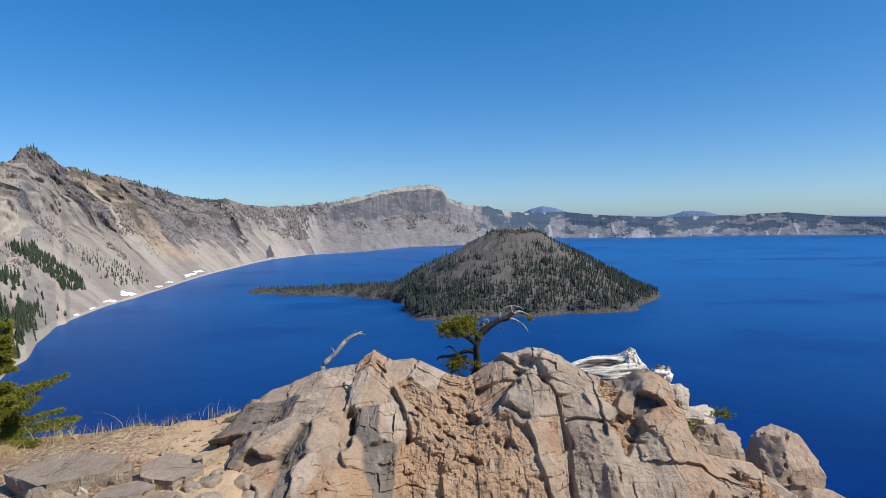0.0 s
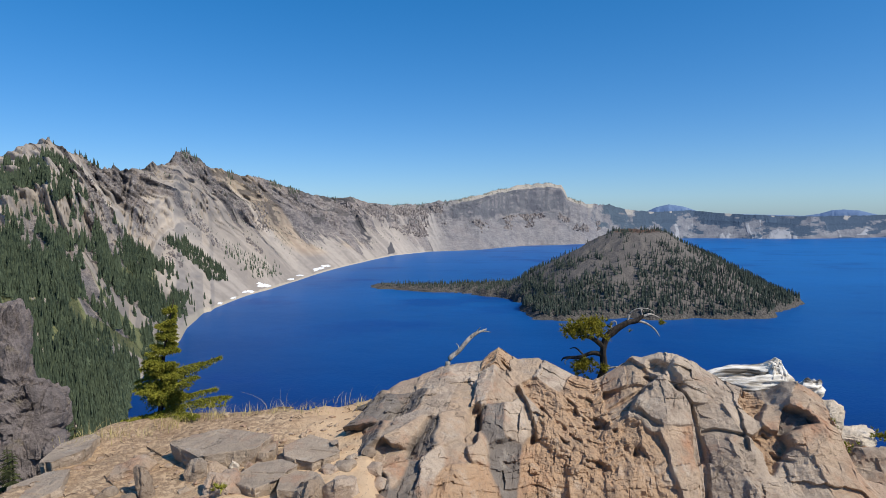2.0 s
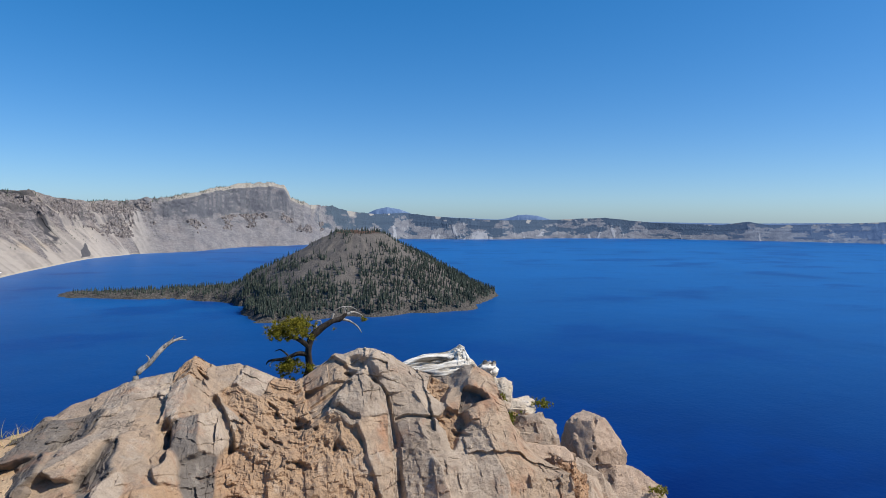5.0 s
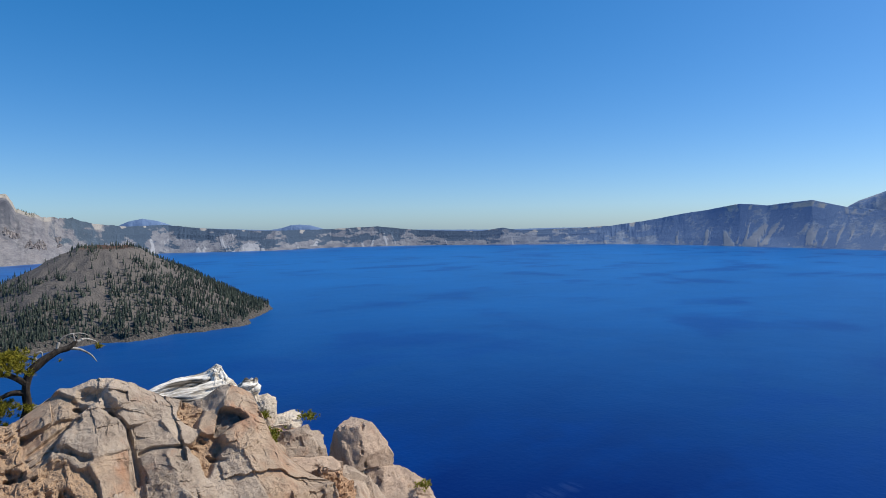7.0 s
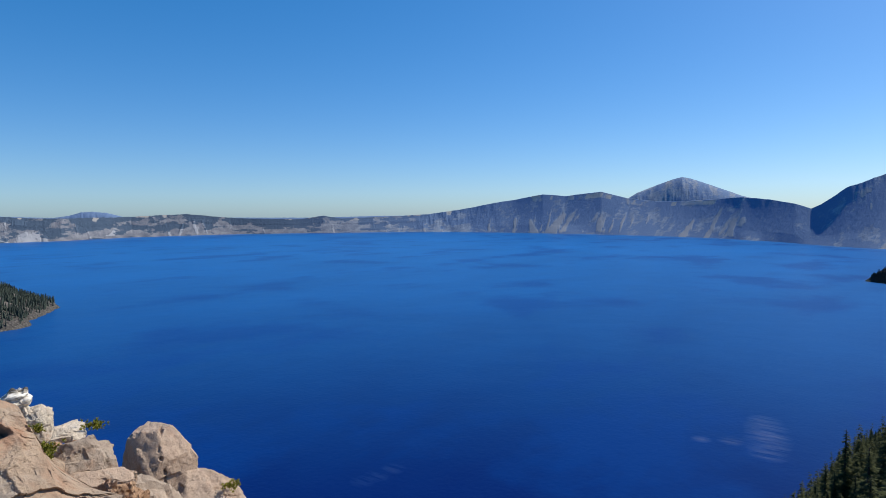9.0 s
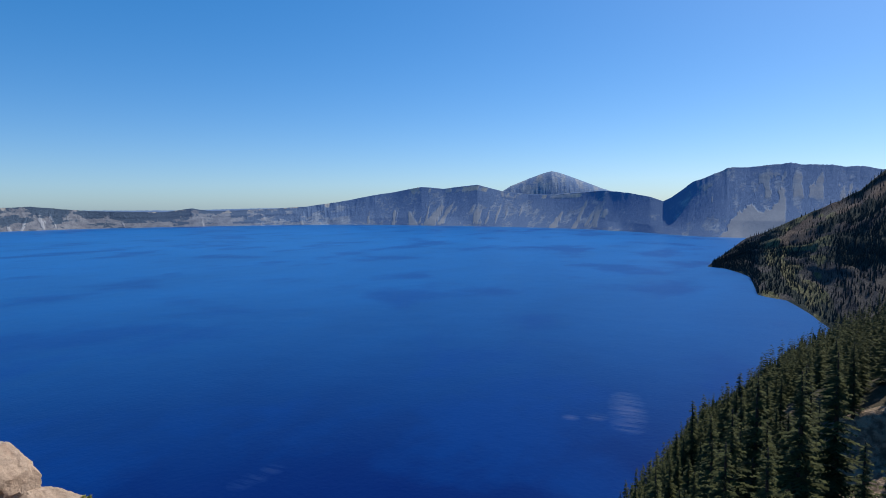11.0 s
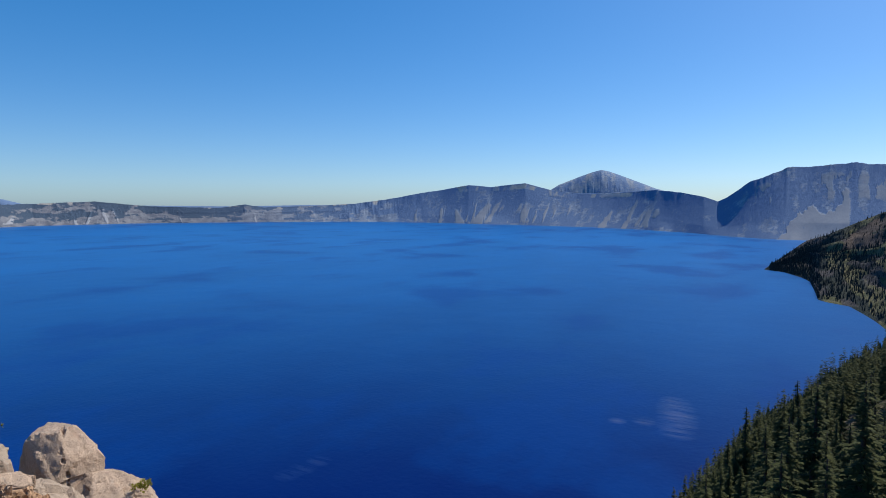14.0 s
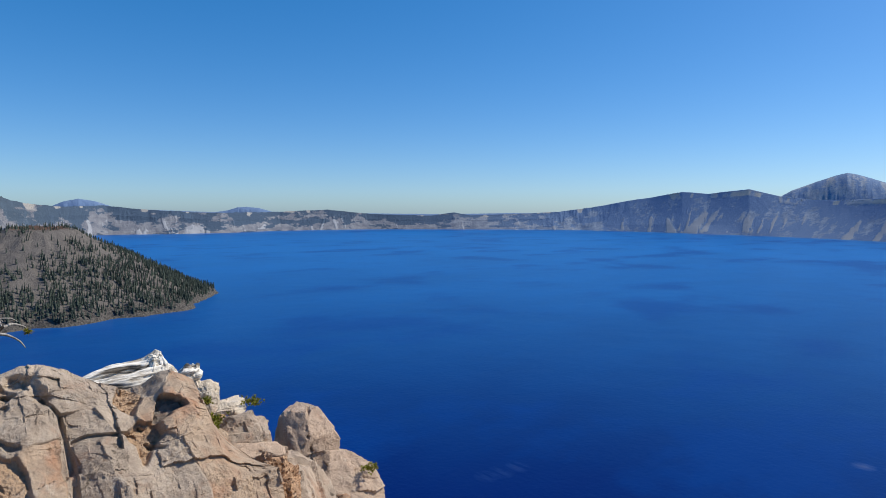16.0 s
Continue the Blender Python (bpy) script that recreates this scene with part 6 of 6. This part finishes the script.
# sapling at the ledge's edge
def sapling(loc):
    tree = tagged(empty("sapling", loc), "young sunlit hemlock leaning at the edge of the ledge", "tree")
    def trunk(h):
        return np.array([0.02 + 0.14 * h * h, 0.0, h])
    v, f = tube([(0.05, 0, -0.4)] + [tuple(trunk(h)) for h in (0.0, 0.35, 0.7, 1.06)], [0.024, 0.022, 0.017, 0.010, 0.003], sides=8, seed=71, wobble=0.2)
    part_mesh("trunk", v, f, M_BARK, tree)
    rng = np.random.default_rng(72)
    boughs = [(0.30, 0.52, 6, 0.75), (0.24, 0.46, -20, 0.70), (0.08, 0.62, 2, 0.50), (0.05, 0.52, -24, 0.42), (0.14, 0.44, 25, 0.50), (0.40, 0.34, 15, 0.55), (0.02, 0.34, 186, 0.12), (0.06, 0.30, 205, 0.15)]
    for _ in range(120):
        h = rng.uniform(0.0, 1.0) ** 1.15
        ln = float(np.interp(h, [0, 0.25, 0.5, 0.65, 0.8, 1.0], [0.25, 0.22, 0.155, 0.10, 0.085, 0.045])) * rng.uniform(0.6, 1.15)
        boughs.append((h, ln, rng.uniform(-180, 180), rng.uniform(0.05, 0.4)))
    for h, ln, a, lift in boughs:
        n = max(5, int(ln * 46))
        s = (np.arange(n) + 0.5) / n
        out = np.array([math.cos(radians(a)), math.sin(radians(a)), 0])
        c = trunk(h) + out * (ln * s)[:, None] + np.outer(ln * (lift * s - 0.22 * s ** 2), [0, 0, 1])
        stem = tube([trunk(h), c[n // 2], c[-1]], [0.006, 0.004, 0.0015], sides=5, steps=3, seed=73)
        pts, ways = [c], [np.tile(out, (n, 1))]
        side = np.cross(out, [0, 0, 1])
        # hanging side twigs
        for sg in (-1, 1):
            twig = np.minimum(0.10, 0.34 * ln) * (1.12 - s) * rng.uniform(0.5, 1.25, n) + 0.012
            for q in np.linspace(0.25, 1, 5):
                w = (q * twig)[:, None]
                pts.append(c + sg * side * w * 0.8 + out * w * 0.6 - np.outer(w[:, 0] * 0.55 * q, [0, 0, 1]))
                ways.append(np.tile(side * sg + out - np.array([0, 0, 0.5]), (n, 1)))
        nv = needles(np.concatenate(pts), np.concatenate(ways), 0.028, 0.0027, 9, rng.integers(1, 9999), 0.6)
        v, f = join([stem, nv])
        part_mesh("bough", v, f, M_FIR, tree, smooth=False)
    return tree


sapling((-3.42, 4.95, -0.12))


# ---- dry grass along the edge ----
def grass_tuft(loc, n, height, seed):
    rng = np.random.default_rng(seed)
    base = rng.normal(0, 0.05, (n, 3)) * np.array([1.6, 0.8, 0])
    lean = rng.normal(0, 0.35, (n, 2)) + np.array([0.15, 0])
    L = height * rng.uniform(0.4, 1.1, n)
    s = np.linspace(0, 1, 5)
    c = base[:, None] + np.stack([lean[:, :1] * L[:, None] * s ** 2, lean[:, 1:] * L[:, None] * s ** 2, L[:, None] * (s - 0.25 * s ** 2)], -1)
    w = 0.0022 * (1 - s * 0.9)
    a = rng.uniform(0, 3.14, n)
    side = np.stack([np.cos(a), np.sin(a), a * 0], -1)[:, None] * w[None, :, None]
    v = np.stack([c - side, c + side], 2).reshape(-1, 3)
    q = []
    for k in range(4):
        o = np.arange(n) * 10 + 2 * k
        q.append(np.stack([o, o + 1, o + 3, o + 2], -1))
    return v + np.array(loc), np.concatenate(q)


rng = np.random.default_rng(81)
tufts = []
for k in range(44):
    az = rng.uniform(-41, -17)
    d = EDGE(az) + rng.uniform(-0.25, 0.1)
    x, y = polar(az, d)
    tufts.append(grass_tuft((x, y, float(ledge_height(x, y)) - 0.01), int(rng.integers(8, 26)), rng.uniform(0.06, 0.19), 400 + k))
for az, h in ((-24.5, 0.34), (-25.0, 0.3), (-17.5, 0.26)):
    x, y = polar(az, EDGE(az) - 0.05)
    tufts.append(grass_tuft((x, y, float(ledge_height(x, y)) - 0.01), 4, h, int(500 - az * 10)))
v, q = join(tufts)
tagged(mesh_object("dry_grass", v, q, M_GRASS, smooth=False), "dry straw-coloured grass tufts along the ledge's edge", "grass", kind="stuff")


def shrub(loc, size, n, seed, label):
    rng = np.random.default_rng(seed)
    p = rng.normal(0, 0.4, (n, 3)) * np.array(size)
    p[:, 2] = np.abs(p[:, 2])
    v, f = needles(p, p + np.array([0, 0, 0.05]), 0.032, 0.005, 14, seed, 0.6)
    ob = mesh_object("low_shrub", v, f, M_HERB, smooth=False)
    ob.location = loc
    return tagged(ob, label, "shrub", group="low shrubs among the rocks")


for loc, size, n, seed in (((2.35, 6.53, -0.36), (0.06, 0.08, 0.08), 40, 91), ((2.32, 6.22, -0.44), (0.08, 0.1, 0.06), 50, 92), ((2.26, 6.08, -0.47), (0.06, 0.06, 0.06), 40, 97),
                           ((2.93, 6.82, -0.54), (0.13, 0.12, 0.07), 70, 93), ((4.2, 6.4, -1.50), (0.14, 0.12, 0.06), 60, 94), ((-1.98, 3.52, 0.06), (0.045, 0.05, 0.015), 9, 95), ((-3.05, 5.15, -0.03), (0.16, 0.08, 0.06), 50, 96)):
    shrub(loc, size, n, seed, "low green shrub growing from a crack in the rock")


# ---- crag and near conifers ----
def crag(loc, pieces):
    """A crag of several jointed buttresses."""
    top = tagged(empty("crag", loc), "tall weathered grey lava crag below the ledge", "crag")
    for at, dims, turn, seed in pieces:
        buttress(top, at, dims, turn, seed)
    return top


def buttress(top, loc, dims, turn, seed):
    v, f = rock_shape((dims[0] / 8, dims[1] / 8, dims[2] / 8), turn, (0, 0, 0), seed, 6, "dark")
    v = v * 8
    x, y, z = v.T
    out = v * np.array([1, 1, 0.25])
    out /= np.linalg.norm(out, axis=1)[:, None] + 1e-9
    disp = 0.9 * planes(x, y, z * 0.5, 2.4, seed, 1.2) + 0.3 * facets(x, y, z * 0.7, 1.1, seed + 3, 0.5) + 0.35 * planes(x, y, z * 0.8, 0.8, seed + 5, 1.4) + 0.18 * ridged(x * 0.6, y * 0.6, z * 0.12, seed, 4) - 0.35 * step(0.2, 0.6, fbm(x * 0.8, y * 0.8, z * 1.1, seed + 9, 3))
    ob = mesh_object("buttress", v + out * disp[:, None], f, M_CRAG, parent=top)
    ob.data.set_sharp_from_angle(angle=radians(14))
    ob.location = loc
    return tagged(ob)


def crag_material():
    m = Nodes("lava_crag")
    n1, n2 = m.noise(0.5, 6, 0.65), m.noise(2.6, 6, 0.7)
    c = m.mix(m.ramp(n1, (0.38, 0.0), (0.62, 1.0)), (0.17, 0.146, 0.137), (0.30, 0.255, 0.235))
    c = m.mix(m.ramp(n2, (0.5, 0.0), (0.62, 0.45)), c, (0.07, 0.062, 0.06))
    c = m.mix(m.ramp(m.noise(0.8, 4), (0.6, 0.0), (0.7, 0.5)), c, (0.33, 0.27, 0.15))
    n4 = m.noise(9, 6, 0.75)
    c = m.mix(m.ramp(n4, (0.56, 0.0), (0.64, 0.5)), c, (0.06, 0.053, 0.05))
    c = m.mix(m.ramp(n4, (0.34, 0.5), (0.44, 0.0)), c, (0.42, 0.36, 0.33))
    return m.done(c, 0.95, m.bump(m.math("ADD", n2, m.math("MULTIPLY", n4, 0.5)), 1.0, 0.4), 0.1)


M_CRAG = crag_material()
crag((-32.1, 29.4, -10.4), [((0.1, 0.6, 1.2), (4.4, 5.6, 13.5), (0, 3, 20), 601), ((1.2, 0.7, 0.0), (3.4, 4.4, 12.4), (0, -3, 50), 602), ((2.1, 1.2, -1.4), (2.8, 3.4, 8.0), (0, -5, 20), 603), ((-2.8, -1.4, 0.2), (3.5, 4.0, 12.0), (0, 2, 70), 604)])

protos = [conifer("conifer", 12.0, 700 + k, 34 + 3 * (k % 3), "tall dark conifer on the slope below the rim", M_NEAR, branch=0.15 + 0.02 * (k % 3), tuft=0.38, width=0.6, group="conifers on the eastern slope") for k in range(5)]
rng = np.random.default_rng(720)
spots = []
for az0, az1, d0, d1, n in ((84, 110, 16, 34, 30), (76, 110, 34, 75, 115), (72, 112, 75, 112, 125), (-58, -38.5, 44, 75, 14), (-47.5, -41, 27, 34, 6)):
    for _ in range(n):
        az, d = rng.uniform(az0, az1), math.sqrt(rng.uniform(d0 ** 2, d1 ** 2))
        if (50 < d < 104 and 94.0 < az < 102.0 and rng.uniform() < 0.95) or (30 < d <= 50 and 95.0 < az < 101.0 and rng.uniform() < 0.8):
            continue
        spots.append((az, d))
for k, (az, d) in enumerate(spots):
    x, y, z = near_slope(np.float64(az), np.float64(d))
    h = rng.uniform(0.65, 1.12) * (1.22 if az < 92 else 1.0) * (0.75 if d < 34 else 1.0)
    m = Matrix.Translation((float(x), float(y), float(z) - 0.9)) @ Matrix.Rotation(rng.uniform(0, 6.28), 4, "Z")
    src = protos[k % 5]
    src.scale = (h, h, h)
    copy_thing(src, m)
for p, (az, d) in zip(protos, ((79, 95), (84, 70), (90, 66), (95, 58), (103, 50))):
    x, y, z = near_slope(np.float64(az), np.float64(d))
    p.scale = (0.8, 0.8, 0.8)
    p.location = (float(x), float(y), float(z) - 0.9)


# farther trees of the same slope, joined
NEAR_SHAPES = [conifer_parts(1.0, 760 + k, 20, 0.14, 0.35, 0.42, 0.7, 0.06)[1] for k in range(5)]
rng = np.random.default_rng(730)
az, d = rng.uniform(68, 125, 1500), np.sqrt(rng.uniform(110 ** 2, 252 ** 2, 1500))
x, y, z = near_slope(az, d)
keep = z > WATER + 2
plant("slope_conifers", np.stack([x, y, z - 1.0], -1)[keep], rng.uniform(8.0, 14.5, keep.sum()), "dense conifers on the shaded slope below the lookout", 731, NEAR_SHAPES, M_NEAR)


# ---- hemlock close to the ledge, sunlight painted into its boughs ----
def near_hemlock(loc, top):
    tree = tagged(empty("hemlock_tree", loc), "hemlock close to the ledge, bough tips painted sunlit yellow-green", "tree")
    v, f = tube([(0, 0, -8), (0.05, 0, -4), (0, 0.05, 0), (0, 0, top)], [0.16, 0.12, 0.07, 0.01], sides=12, seed=81, wobble=0.15)
    part_mesh("trunk", v, f, M_BARK, tree)
    rng = np.random.default_rng(82)
    boughs = [(0.80, 0.8, 112, 0.10), (-0.05, 0.95, 112, 0.22), (-0.2, 1.05, 118, 0.2), (-0.35, 1.1, 124, 0.2), (-0.55, 1.2, 115, 0.2), (-0.3, 0.88, 105, 0.2)]
    boughs += [(rng.uniform(-4.5, 1.2), rng.uniform(0.5, 0.9), rng.uniform(150, 400), 0.3) for _ in range(40)]
    for h, ln, a, sag in boughs:
        n = int(ln * 26)
        s = (np.arange(n) + 0.5) / n
        out = np.array([math.cos(radians(a)), math.sin(radians(a)), 0])
        side = np.cross(out, [0, 0, 1])
        c = out * (ln * s)[:, None] + np.array([0, 0, h]) + np.outer(ln * (0.1 * s - sag * s ** 2), [0, 0, 1])
        pts, ways = [c], [np.tile(out, (n, 1))]
        for sg in (-1, 1):
            for q in np.linspace(0.2, 1, 6):
                w = (sg * q * 0.26 * ln * (1.08 - s) + rng.normal(0, 0.012, n))[:, None]
                pts.append(c + side * w + out * np.abs(w) * 0.7 - np.outer(np.abs(w[:, 0]) * 0.2, [0, 0, 1]))
                ways.append(np.tile(side * sg * 0.6 + out, (n, 1)))
        nv = needles(np.concatenate(pts), np.concatenate(ways), 0.032, 0.0032, 9, rng.integers(1, 9999), 0.5)
        stem = tube([(0, 0, h), tuple(c[n // 2]), tuple(c[-1])], [0.016, 0.009, 0.003], sides=6, steps=3, seed=83)
        v, f = join([stem, nv])
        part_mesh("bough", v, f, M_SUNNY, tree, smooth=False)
    return tree


near_hemlock((5.75, -1.95, 0.0), 1.6)

# ---- dry twigs and needles littering the ledge ----
rng = np.random.default_rng(811)
sticks = []
for k in range(150):
    az = rng.uniform(-52, -16)
    d = EDGE(az) - abs(rng.normal(0, 0.75)) - 0.05
    x, y = polar(az, d)
    a, ln = rng.uniform(0, 3.14), rng.uniform(0.02, 0.08) if k > 5 else rng.uniform(0.2, 0.35)
    dx, dy = math.cos(a) * ln / 2, math.sin(a) * ln / 2
    pts = [(x - dx, y - dy, float(ledge_height(x - dx, y - dy)) + 0.004), (x, y, float(ledge_height(x, y)) + 0.010), (x + dx, y + dy, float(ledge_height(x + dx, y + dy)) + 0.004)]
    r = rng.uniform(0.0012, 0.003) if k > 5 else rng.uniform(0.003, 0.006)
    sticks.append(tube(pts, [r, r, r * 0.5], sides=5, steps=2, seed=k))
v, fc = join(sticks)
M_TWIG = bark_material("dry_twigs", (0.10, 0.065, 0.04), (0.30, 0.215, 0.14), 30)
tagged(mesh_object("twig_litter", v, fc, M_TWIG), "dry brown twigs littering the sandy ledge", "twigs", kind="stuff")
